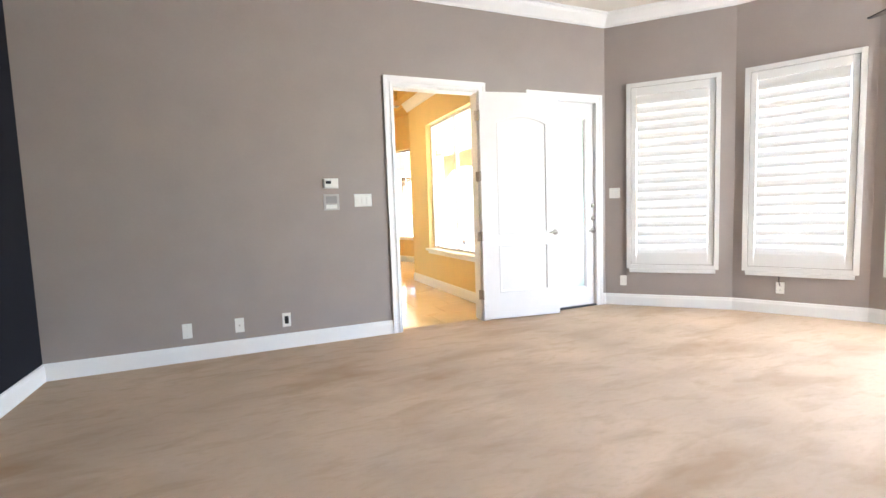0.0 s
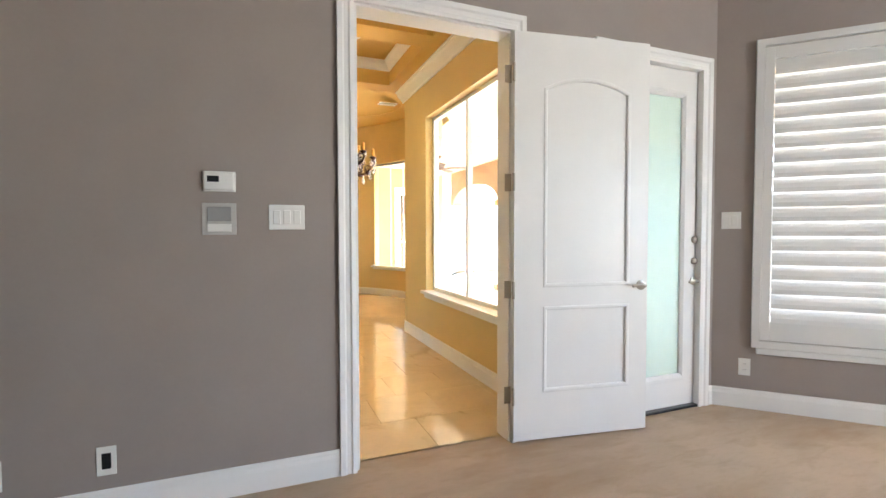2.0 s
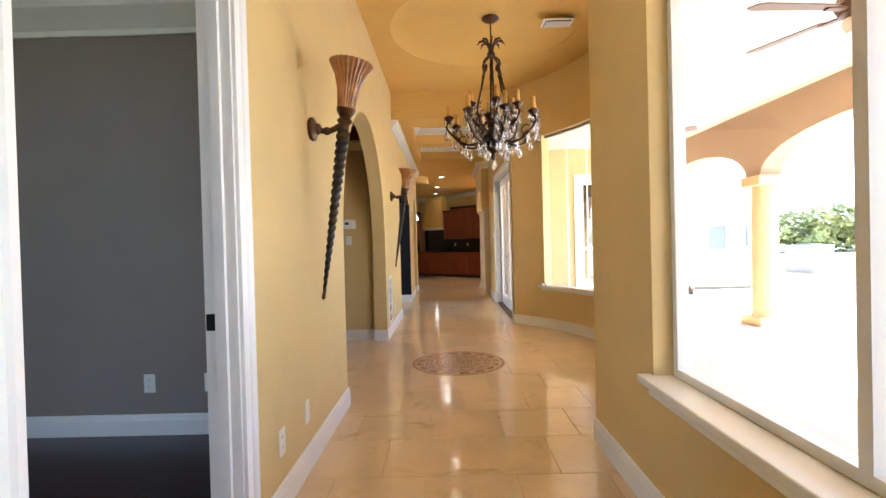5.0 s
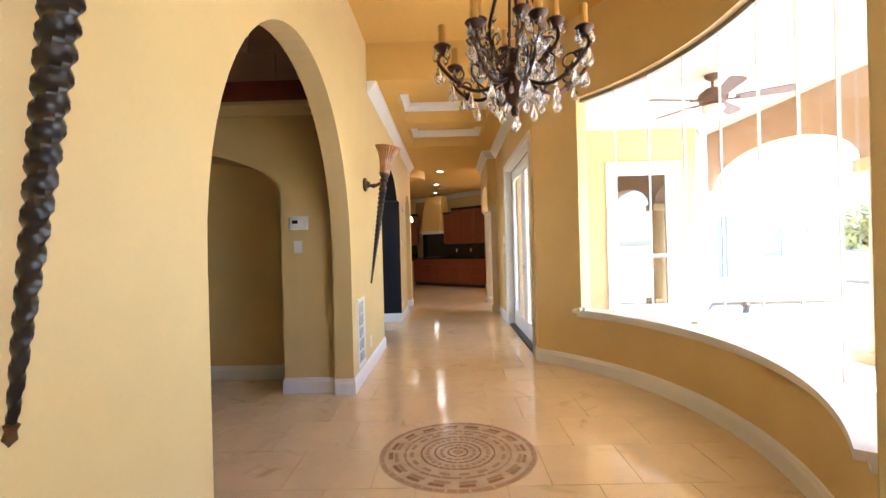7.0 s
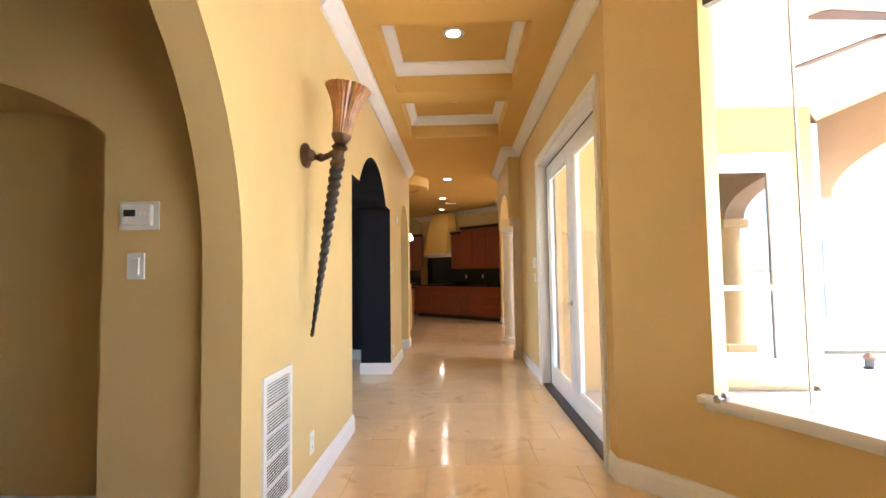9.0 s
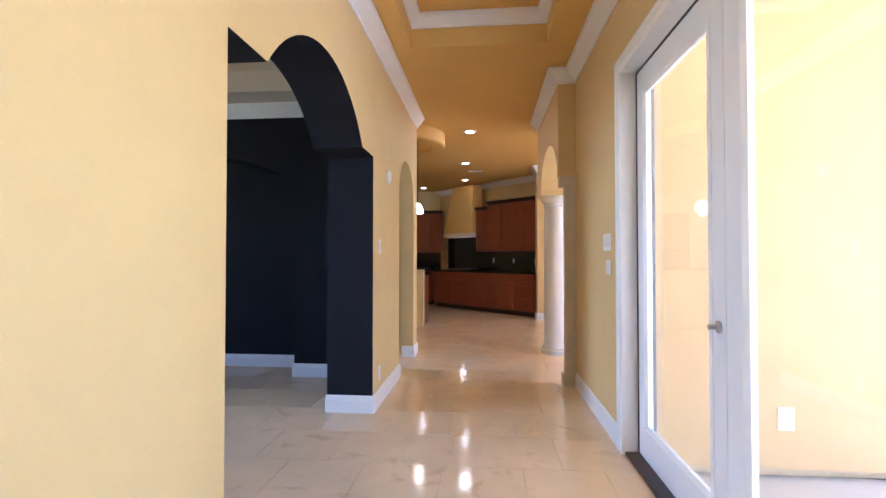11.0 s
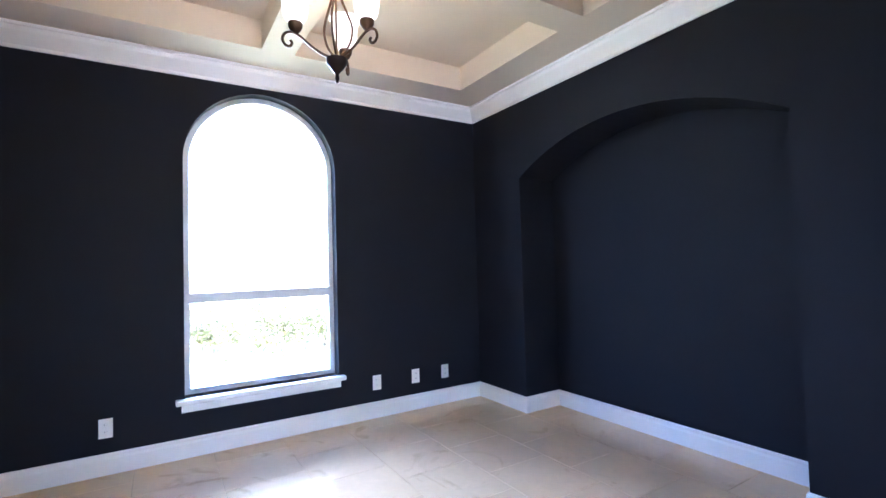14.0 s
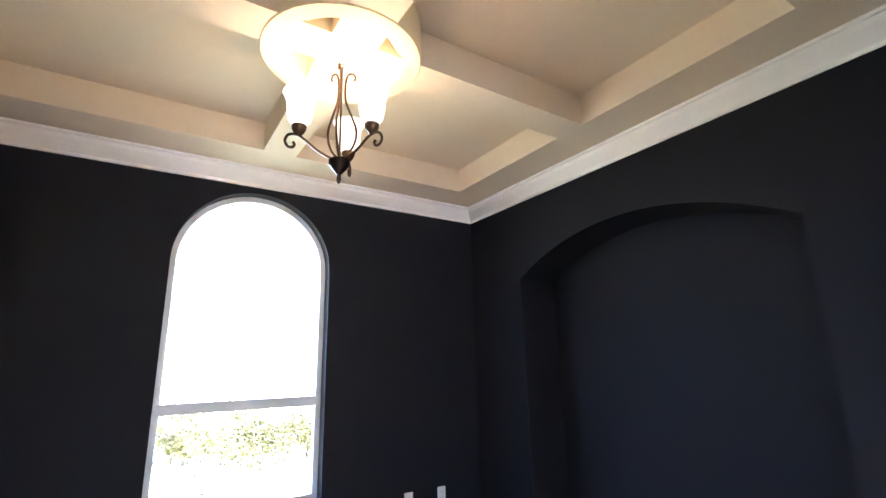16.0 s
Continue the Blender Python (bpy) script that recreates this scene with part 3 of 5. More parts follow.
# unseen cover; its eave reaches past the bay to block a sun patch
slab("roof", [(-4.2, -4.8), (7.0, -4.8), (7.0, 2.6), (6.3, 2.6), (6.3, 12.9), (7.0, 13.7), (9.8, 13.7), (9.8, 22.8), (-4.2, 22.8)], [], 3.62, 0.15, STUCCO_D, "unseen flat roof, eave widened to keep sun off the bay", "roof")

# porch beam with arches
bmm = wall_frame(5.75, 12.5, 5.75, 2.45)
o = [(0, 2.0)]
ys = [12.5, 9.58, 6.12, 2.66]
for a, b in zip(ys, ys[1:]):
    u0, u1 = 12.5 - a + 0.15, 12.5 - b - 0.15
    o += [(u0, 2.0), *arch_pts(u0, u1, 2.0, 0.48, 18)[::-1], (u1, 2.0)]
o += [(12.5 - 2.45, 2.0), (12.5 - 2.45, 3.3), (0, 3.3)]
o = [p for i, p in enumerate(o) if i == 0 or math.dist(p, o[i - 1]) > 1e-4]
structure(add_mesh("porch_beam", panel(o, [], bmm, 0.3, [STUCCO_D, STUCCO_D, STUCCO]), STUCCO_D), "brown stucco porch beam with wide arches", "beam")

# ---- more materials ----
def amber_mat():
    m = mat("amber marbled glass", hexc("A9743E"), 0.22, vary=0.5, scale=9, fine=30, spec=0.6)
    b = m.node_tree.nodes["Principled BSDF"]
    b.inputs["Subsurface Weight"].default_value = 0.25
    b.inputs["Subsurface Radius"].default_value = (0.05, 0.03, 0.01)
    return m


def cherry_mat():
    m = mat("cherry cabinet wood", hexc("80401F"), 0.3, vary=0.28, scale=2.5, fine=40, coat=0.3, rand=0.25)
    n, l = m.node_tree.nodes, m.node_tree.links
    for t in [x for x in n if x.type == "TEX_NOISE"]:
        mp = n.new("ShaderNodeMapping")
        mp.inputs["Scale"].default_value = (6, 6, 0.6)
        l.new(t.inputs["Vector"].links[0].from_socket, mp.inputs[0])
        l.new(mp.outputs[0], t.inputs["Vector"])
    return m


def travertine_mat():
    """Polished travertine: cream with tan clouds, darker veins, fine pits, a spread from tile to tile."""
    m = mat("polished travertine", hexc("EACFA6"), 0.16, vary=0.12, scale=1.6, fine=14, rand=0.18, spec=0.5)
    n, l = m.node_tree.nodes, m.node_tree.links
    b = n["Principled BSDF"]
    geo = n.new("ShaderNodeNewGeometry")
    for t in [x for x in n if x.type == "TEX_NOISE"]:
        l.new(geo.outputs["Position"], t.inputs["Vector"])
        t.inputs["Distortion"].default_value = 1.2
    vein = n.new("ShaderNodeTexNoise")
    vein.inputs["Scale"].default_value, vein.inputs["Detail"].default_value, vein.inputs["Distortion"].default_value = 2.3, 6, 2.2
    l.new(geo.outputs["Position"], vein.inputs["Vector"])
    r = n.new("ShaderNodeMapRange")
    r.inputs["From Min"].default_value, r.inputs["From Max"].default_value = 0.60, 0.74
    l.new(vein.outputs["Fac"], r.inputs["Value"])
    mx = n.new("ShaderNodeMix")
    mx.data_type = "RGBA"
    f = n.new("ShaderNodeMath")
    f.operation, f.inputs[1].default_value = "MULTIPLY", 0.45
    l.new(r.outputs[0], f.inputs[0])
    l.new(f.outputs[0], mx.inputs["Factor"])
    l.new(b.inputs["Base Color"].links[0].from_socket, mx.inputs["A"])
    mx.inputs["B"].default_value = (*hexc("B08A5C"), 1)
    l.new(mx.outputs["Result"], b.inputs["Base Color"])
    rr = n.new("ShaderNodeMapRange")
    rr.inputs["To Min"].default_value, rr.inputs["To Max"].default_value = 0.05, 0.15
    l.new(vein.outputs["Fac"], rr.inputs["Value"])
    l.new(rr.outputs[0], b.inputs["Roughness"])
    return m


TRAV = travertine_mat()
GROUT = mat("tan grout", hexc("DCC49C"), 0.9, vary=0.1)
AMBER = amber_mat()
CHERRY = cherry_mat()
DKBROWN = mat("dark walnut twist", hexc("1E1412"), 0.32, vary=0.3, scale=12)
GRANITE = mat("black granite", hexc("121414"), 0.08, vary=0.5, scale=30, fine=200)
STEEL = mat("stainless steel", hexc("A6A8AA"), 0.25, metal=1.0, vary=0.05)
CRYSTAL = mat("cut crystal", (0.92, 0.93, 0.95), 0.04, vary=0.02, trans=0.9)
CANDLE = mat("yellowed candle sleeve", hexc("D2A04E"), 0.5, vary=0.1)
RUST = mat("rust brown chandelier iron", hexc("4A3428"), 0.4, metal=0.6, vary=0.3, scale=25)
FROST = mat("aqua frosted glass", hexc("D6E8E2"), 0.6, vary=0.02, trans=0.35)
SHADE = mat("alabaster glass shade", hexc("F3E6CC"), 0.4, vary=0.04, emit=(1.0, 0.76, 0.46), emit_s=0.16)
LAMPGLOW = mat("lit recessed lamp", (0.9, 0.9, 0.9), 0.4, vary=0.0, emit=(1.0, 0.86, 0.66), emit_s=3.0)
PENDG = mat("lit pendant glass", (0.9, 0.85, 0.75), 0.4, vary=0.0, emit=(1.0, 0.78, 0.5), emit_s=1.0)
FANWOOD = mat("brown fan blade", hexc("5E4436"), 0.5, vary=0.15, scale=4)
BRICKP = mat("pinkish plaster block", hexc("C4A298"), 0.85, vary=0.15, scale=2, rand=0.4, bump=0.4, bump_scale=40)
BRICKD = mat("brown faux stone band", hexc("8C4A38"), 0.8, vary=0.3, scale=5, bump=0.5, bump_scale=40)
# far trees: lightened, with the outdoor glare put into the leaf colour
LEAF = mat("glare-paled green leaves", hexc("8A8C5A"), 0.6, vary=0.4, scale=3, fine=20)
SHRUBLEAF = mat("olive shrub leaves", hexc("55542C"), 0.6, vary=0.5, scale=3, fine=20)
BARK = mat("grey bark", hexc("6B5B4A"), 0.9, vary=0.2, scale=10, bump=0.8, bump_scale=60)
ROOFT = mat("grey roof shingles", hexc("7C7A78"), 0.9, vary=0.2, scale=6)
REDWOOD = mat("weathered fence wood", hexc("9A6F52"), 0.8, vary=0.25, scale=4)
MOSA = mat("tan mosaic stone", hexc("CBB190"), 0.25, vary=0.2, scale=8, fine=60)
MOSB = mat("brown mosaic stone", hexc("97724F"), 0.25, vary=0.25, scale=8, fine=60)
MOSC = mat("rose mosaic stone", hexc("B08C6C"), 0.25, vary=0.2, scale=8, fine=60)


# ---- things: doors and windows of the bedroom ----
def leaf_ring(m, loop, depth, mats, parent, name):
    """A raised bead round a sunk door panel."""
    prof = [(-0.022, -depth), (-0.004, 0.004), (0.008, 0.004), (0.014, 0.0), (0.014, -depth)]
    return part(name, sweep(loop[::-1], [(-d, h) for d, h in prof], m, closed=True), mats, parent)


def bedroom_door():
    root = empty("door_1", pose(1.99, 2.575, 0))
    inv = root.matrix_world.inverted()
    m = inv @ wall_frame(1.99, 2.575, 2.865, 2.44)
    upper = [(0.19, 0.92), (0.74, 0.92), *segment_pts(0.19, 0.74, 2.06, 0.07, 12)]
    lower = rect(0.19, 0.74, 0.30, 0.79)
    part("leaf", panel(rect(0, 0.875, 0.015, 2.375), [upper, lower], m, 0.038, [WHITE] * 3), WHITE, root)
    for hole in (upper, lower):
        part("panel", panel(hole, [], m @ pose(0, 0, -0.011), 0.018, [WHITE] * 3), WHITE, root)
        leaf_ring(m, hole, 0.011, WHITE, root, "panel_moulding")
    for z in (0.28, 0.90, 1.52, 2.14):
        bm = bmesh.new()
        bm_lathe(bm, [(0.008, -0.05), (0.008, 0.05)], 10, m @ pose(-0.006, z, 0.006, -90))
        bm_box(bm, -0.045, 0.0, z - 0.05, z + 0.05, -0.036, -0.0335, m=m)
        part("hinge", bm, NICKEL, root, "satin nickel hinge")
    bm = bmesh.new()
    bm_lathe(bm, [(0.0, 0), (0.032, 0), (0.032, 0.006), (0.012, 0.012), (0.012, 0.045), (0, 0.047)], 20, m @ pose(0.83, 0.91, 0))
    bm_tube(bm, [m @ Vector((0.83, 0.91, 0.04)), m @ Vector((0.79, 0.913, 0.045)), m @ Vector((0.745, 0.908, 0.043))], 0.009, 8)
    part("door_handle", bm, NICKEL, root, "satin nickel lever", True)
    return tagged(root, "white two-panel arch-top bedroom door standing open against the wall", "door", kind="structure")


bedroom_door()
# jamb lining of the bedroom doorway
bm = bmesh.new()
for a in ((1.087, 1.099), (1.976, 1.988)):
    bm_box(bm, a[0], a[1], YB + 0.002, YH - 0.002, 0.005, 2.383)
bm_box(bm, 1.099, 1.976, YB + 0.002, YH - 0.002, 2.371, 2.383)
bm_box(bm, 1.099, 1.112, YB + 0.055, YB + 0.085, 0.005, 2.371)
structure(add_mesh("trim_door_jamb", bm, WHITE), "white painted door jamb with a stop", "door jamb")
strike = structure(add_mesh("strike_plate", box(1.0992, 1.101, YB + 0.02, YB + 0.05, 0.90, 0.97), NICKEL), "small brass strike plate in the door jamb", "strike plate")


def glass_door(name, m, w, h, glazing, glass, label, hardware):
    """A full-light door leaf in wall coordinates m with its pane."""
    root = empty(name, m @ Matrix.Identity(4))
    u0, u1, v0, v1 = glazing
    part("leaf", panel(rect(0, w, 0.015, h), [rect(*glazing)], Matrix.Identity(4), 0.044, [WHITE] * 3), WHITE, root)
    part("pane", box(u0 - 0.005, u1 + 0.005, v0 - 0.005, v1 + 0.005, -0.026, -0.020), glass, root)
    prof = [(-0.020, -0.018), (-0.020, -0.008), (0.0, 0.006), (0.022, 0.006), (0.026, 0.0), (0.0, 0.0)]
    part("glazing_bead", sweep([(u0, v0), (u0, v1), (u1, v1), (u1, v0)], prof, closed=True), WHITE, root)
    hardware(root)
    return tagged(root, label, "door", kind="structure")


def ext_hardware(root):
    for z, r in ((1.18, 0.024), (1.03, 0.024)):
        part("deadbolt", lathe([(0, 0), (r, 0), (r, 0.012), (r * 0.6, 0.022), (0, 0.024)], 18, pose(0.815, z, 0)), NICKEL, root, "satin nickel deadbolt", True)
    bm = lathe([(0, 0), (0.03, 0), (0.03, 0.006), (0.012, 0.012), (0.012, 0.045), (0, 0.047)], 18, pose(0.815, 0.89, 0))
    bm_tube(bm, [(0.815, 0.89, 0.042), (0.77, 0.893, 0.046), (0.73, 0.888, 0.044)], 0.009, 8)
    part("door_handle", bm, NICKEL, root, "satin nickel lever", True)


glass_door("door_2", wall_frame(2.665, YB + 0.03, 3.64, YB + 0.03), 0.83, 2.345, (0.185, 0.72, 0.22, 2.18), FROST,
           "white exterior door with an aqua frosted glass pane", ext_hardware)
structure(add_mesh("threshold", box(2.66, 3.50, YB - 0.01, YB + 0.12, 0.0, 0.018, bevel=0.004), BLACKP), "dark door threshold on the carpet", "threshold")


SHUTTERW = mat("satin shutter paint", hexc("E4E2DE"), 0.45, vary=0.02)


def shutter_window(k, a, b, n):
    m = wall_frame(*BAY[k], *BAY[k + 1])
    root = empty("plantation_shutter", m)
    z0, z1 = 0.437, 2.53
    part("outer_frame", panel(rect(a, b, z0, z1), [rect(a + 0.045, b - 0.045, z0 + 0.045, z1 - 0.045)], pose(0, 0, 0.032), 0.034, [SHUTTERW] * 3), SHUTTERW, root)
    p0, p1, q0, q1 = a + 0.05, b - 0.05, z0 + 0.05, z1 - 0.05
    for x in (p0, p1 - 0.055):
        part("stile", box(x, x + 0.055, q0, q1, -0.016, 0.014, bevel=0.003), SHUTTERW, root)
    part("bottom_rail", box(p0 + 0.0555, p1 - 0.0555, q0, q0 + 0.133, -0.014, 0.012, bevel=0.003), SHUTTERW, root)
    part("top_rail", box(p0 + 0.0555, p1 - 0.0555, q1 - 0.083, q1, -0.014, 0.012, bevel=0.003), SHUTTERW, root)
    lo, hi = q0 + 0.135, q1 - 0.085
    bm = bmesh.new()
    w, t = 0.119, 0.011
    prof = [(-w / 2, 0), (-w / 4, t * 0.42), (0, t / 2), (w / 4, t * 0.42), (w / 2, 0), (w / 4, -t * 0.42), (0, -t / 2), (-w / 4, -t * 0.42)]
    ends = []
    for u in (p0 + 0.058, p1 - 0.058):
        ends.append([bm.verts.new((u, y, z)) for y, z in prof])
    for j in range(8):
        bm.faces.new((ends[0][j], ends[0][(j + 1) % 8], ends[1][(j + 1) % 8], ends[1][j]))
    bm.faces.new(ends[0])
    bm.faces.new(ends[1])
    first = part("louver", bm, SHUTTERW, root)
    me = first.data
    count = 18
    tilt = 60 if k == 2 else 18
    for i in range(count):
        ob = first if i == 0 else new("louver", me)
        ob.parent = root
        ob.matrix_local = pose(0, lo + (hi - lo) * (i + 0.5) / count, 0.0, -tilt)
    part("sill_board", box(a + 0.03, b - 0.03, z0 - 0.045, z0 - 0.004, 0, 0.03, bevel=0.004), SHUTTERW, root)
    return tagged(root, "white plantation shutter with tilted louvres over a bay window", "shutter", group="shutters in the bay")


for k, a, b in SHUT:
    shutter_window(k, a, b, 19)
    m = wall_frame(*BAY[k], *BAY[k + 1])
    win = structure(add_mesh("window_bay", panel(rect(a + 0.05, b - 0.05, 0.5, 2.45), [rect(a + 0.1, b - 0.1, 0.55, 1.42), rect(a + 0.1, b - 0.1, 1.48, 2.40)], m @ pose(0, 0, -0.085), 0.03, [WHITE] * 3), WHITE), "white window sash behind the shutter", "window")


# ---- wall plates ----
def plate(kind, m, w, h, detail, label, category, mat_=PLASTIC, group=""):
    """A cover plate on a wall; m has its origin at the plate's middle, w out of the wall."""
    root = empty(kind, m)
    part("cover", box(-w / 2, w / 2, -h / 2, h / 2, 0, 0.006, bevel=0.002), mat_, root)
    detail(root)
    return tagged(root, label, category, group=group)


def duplex(root):
    for z in (0.022, -0.022):
        bm = bmesh.new()
        bm_lathe(bm, [(0, 0), (0.016, 0), (0.016, 0.003), (0, 0.003)], 14, pose(0, z, 0.005))
        part("socket", bm, PLASTIC, root)
        bm = bmesh.new()
        for x in (-0.006, 0.006):
            bm_box(bm, x - 0.001, x + 0.001, z - 0.003, z + 0.006, 0.0075, 0.0084)
        part("slot", bm, BLACKP, root)


def coax(root):
    part("connector", lathe([(0, 0), (0.006, 0), (0.006, 0.012), (0, 0.012)], 10, pose(0, 0, 0.005)), NICKEL, root)


def cavity(root):
    part("cable_opening", box(-0.017, 0.017, -0.034, 0.034, 0.005, 0.0072), BLACKP, root, "dark open cable slot")


def rockers(n):
    def f(root):
        for i in range(n):
            x = (i - (n - 1) / 2) * 0.046
            part("rocker", box(x - 0.016, x + 0.016, -0.033, 0.033, 0.004, 0.010, bevel=0.002), PLASTIC, root)
    return f


def blank(root):
    for z in (-0.045, 0.045):
        part("screw", lathe([(0, 0), (0.003, 0), (0.003, 0.001), (0, 0.0012)], 8, pose(0, z, 0.0055)), NICKEL, root)


def thermostat_face(root):
    part("body", box(-0.062, 0.062, -0.042, 0.042, 0.006, 0.028, bevel=0.006), PLASTIC, root)
    part("screen", box(-0.048, 0.0, -0.005, 0.022, 0.0275, 0.0288), BLACKP, root, "dark display")
    for x in (0.018, 0.034):
        part("button", box(x - 0.005, x + 0.005, 0.0, 0.012, 0.0275, 0.0300, bevel=0.001), PLASTIC, root)


def keypad_face(root):
    part("speaker", box(-0.05, 0.05, -0.01, 0.055, 0.006, 0.011, bevel=0.003), mat("grey speaker mesh", hexc("9C9A98"), 0.6), root)
    part("control_strip", box(-0.05, 0.05, -0.058, -0.022, 0.006, 0.010, bevel=0.002), PLASTIC, root)
    for i in range(4):
        part("button", box(-0.04 + i * 0.022, -0.026 + i * 0.022, -0.046, -0.034, 0.0095, 0.012), PLASTIC, root)


for x, d, lab in ((-0.775, blank, "blank white cover plate low on the taupe wall"), (-0.375, coax, "white cable outlet low on the taupe wall"), (0.012, cavity, "white wall plate with a dark cable opening")):
    plate("wall_plate", MB @ pose(x + 1.75, 0.257, 0.0), 0.072, 0.124, d, lab, "outlet")
plate("thermostat", MB @ pose(0.467 + 1.75, 1.466, 0), 0.136, 0.092, thermostat_face, "white digital thermostat on the taupe wall", "thermostat")
plate("intercom", MB @ pose(0.465 + 1.75, 1.295, 0), 0.142, 0.145, keypad_face, "grey intercom panel below the thermostat", "intercom", mat("silver plastic", hexc("BDBAB6"), 0.4))
plate("light_switch", MB @ pose(0.758 + 1.75, 1.306, 0), 0.163, 0.118, rockers(3), "white triple rocker switch beside the bedroom door", "switch")
plate("light_switch", wall_frame(*BAY[0], *BAY[1]) @ pose(0.105, 1.315, 0), 0.118, 0.118, rockers(2), "white double switch beside the exterior door", "switch")
plate("outlet", wall_frame(*BAY[0], *BAY[1]) @ pose(0.20, 0.29, 0), 0.072, 0.118, duplex, "white outlet under the bay window", "outlet")
ob = plate("outlet", wall_frame(*BAY[1], *BAY[2]) @ pose(0.42, 0.27, 0), 0.072, 0.118, duplex, "white outlet with a cord under the bay window", "outlet")
part("cord", tube([(0, 0.02, 0.012), (-0.01, 0.06, 0.03), (-0.012, 0.12, 0.025), (-0.01, 0.17, 0.01)], 0.004, 6), BLACKP, ob, "black power cord")
SL = wall_frame(X0, YH, X0, 15.0)
plate("outlet", SL @ pose(5.17 - YH, 0.31, 0), 0.072, 0.118, duplex, "white outlet low on the yellow hall wall", "outlet")
plate("outlet", SL @ pose(5.54 - YH, 0.31, 0), 0.072, 0.118, blank, "white blank plate low on the yellow hall wall", "outlet")
plate("outlet", SL @ pose(9.66 - YH, 0.275, 0), 0.072, 0.118, duplex, "white outlet beside the air grille", "outlet")
plate("light_switch", SL @ pose(12.93 - YH, 1.30, 0), 0.072, 0.118, rockers(1), "white switch on the wall beside the dark archway", "switch")
plate("outlet", SL @ pose(12.93 - YH, 0.26, 0), 0.072, 0.118, duplex, "white outlet beside the dark archway", "outlet")
sm = empty("chime_box", SL @ pose(13.25 - YH, 1.93, 0))
part("cover", lathe([(0, 0), (0.062, 0), (0.062, 0.014), (0.05, 0.026), (0, 0.03)], 24), PLASTIC, sm, "", True)
tagged(sm, "small round white chime high on the wall", "chime")
plate("light_switch", MF @ pose(13.62 - 12.49, 1.316, 0), 0.20, 0.118, rockers(4), "white four-gang switch beside the glass doors", "switch")
plate("light_switch", MF @ pose(13.62 - 12.46, 1.142, 0), 0.118, 0.10, rockers(2), "white double switch beside the glass doors", "switch")
FN = wall_frame(-3.2, 8.88, 0.57, 8.88)
plate("thermostat", FN @ pose(3.2 + 0.275, 1.448, 0), 0.165, 0.115, thermostat_face, "white thermostat on the foyer wall beside the niche", "thermostat")
plate("light_switch", FN @ pose(3.2 + 0.265, 1.246, 0), 0.072, 0.105, rockers(1), "white switch under the foyer thermostat", "switch")
WD = wall_frame(XW, YN, XW, YD)
for y in (10.80, 12.66, 13.03, 13.335):
    plate("outlet", WD @ pose(y - YN, 0.29, 0), 0.075, 0.122, duplex, "white outlet on the charcoal dining wall", "outlet", group="outlets on the dining wall")
ST = wall_frame(-3.2, 6.06, 0.57, 6.06)
for x in (-0.44, -0.05):
    plate("outlet", ST @ pose(3.2 + x, 0.33, 0), 0.072, 0.118, duplex, "white outlet on the taupe study wall", "outlet")
structure(add_mesh("strike_plate", box(X0 - 0.112, X0 - 0.082, DB - 0.0150, DB - 0.0115, 0.885, 0.945), BLACKP), "dark bronze strike plate in the jamb", "strike plate")

# ---- hall window ----
def fixed_window(name, m, u0, u1, v0, v1, bars, frame_w, label, depth=0.05, mat_=WHITE, glass=None):
    root = empty(name, m)
    edges = [u0, *bars, u1]
    holes = []
    for a, b in zip(edges, edges[1:]):
        holes.append(rect(a + frame_w * (1 if a == u0 else 0.55), b - frame_w * (1 if b == u1 else 0.55), v0 + frame_w, v1 - frame_w))
    part("window_frame", panel(rect(u0, u1, v0, v1), holes, Matrix.Identity(4), depth, [mat_] * 3), mat_, root)
    for h in holes:
        g = part("pane", box(h[0][0] - 0.004, h[1][0] + 0.004, h[0][1] - 0.004, h[2][1] + 0.004, -depth * 0.6, -depth * 0.6 + 0.006), glass or GLASS, root)
        g.visible_shadow = False
    return tagged(root, label, "window", kind="structure")


MR = wall_frame(X1, 5.83, X1, YH)
fixed_window("window_1", MR @ pose(0, 0, -0.085), 5.83 - 5.06, 5.83 - 3.37, 0.60, 2.49, [5.83 - 4.17], 0.035, "tall two-pane white window over the porch")
bm = box(5.83 - 5.10, 5.83 - 3.30, 0.568, 0.602, -0.08, 0.055, bevel=0.006, m=MR)
bm_box(bm, 5.83 - 5.06, 5.83 - 3.34, 0.525, 0.567, 0.001, 0.022, m=MR)
structure(add_mesh("window_sill", bm, WHITE), "white painted window sill with an apron", "window sill")

# ---- bow window glass ----
bow = empty("window_bow", pose(CX, CY, 0))
NP = 9
for i in range(NP):
    a, b = AO0 + (AO1 - AO0) * i / NP, AO0 + (AO1 - AO0) * (i + 1) / NP
    bm = bmesh.new()
    arc_block(bm, 0, 0, CR + 0.075, CR + 0.081, a + 0.001, b - 0.001, 0.586, 2.61, 5)
    g = part("pane", bm, GLASS, bow, "", True)
    g.visible_shadow = False
    if i:
        bm = bmesh.new()
        arc_block(bm, 0, 0, CR + 0.070, CR + 0.086, a - 0.0013, a + 0.0013, 0.586, 2.61, 1)
        part("joint", bm, WHITE, bow)
bm = bmesh.new()
arc_block(bm, 0, 0, CR + 0.055, CR + 0.10, AO0, AO1, 2.575, 2.609, 36)
part("head_channel", bm, mat("grey aluminium", hexc("9A968E"), 0.4, metal=0.6), bow)
tagged(bow, "curved frameless bow window of narrow glass panes", "window", kind="structure")
latch = empty("window_latch", pose(2.77, 9.30, 0.585, 0, 0, 30))
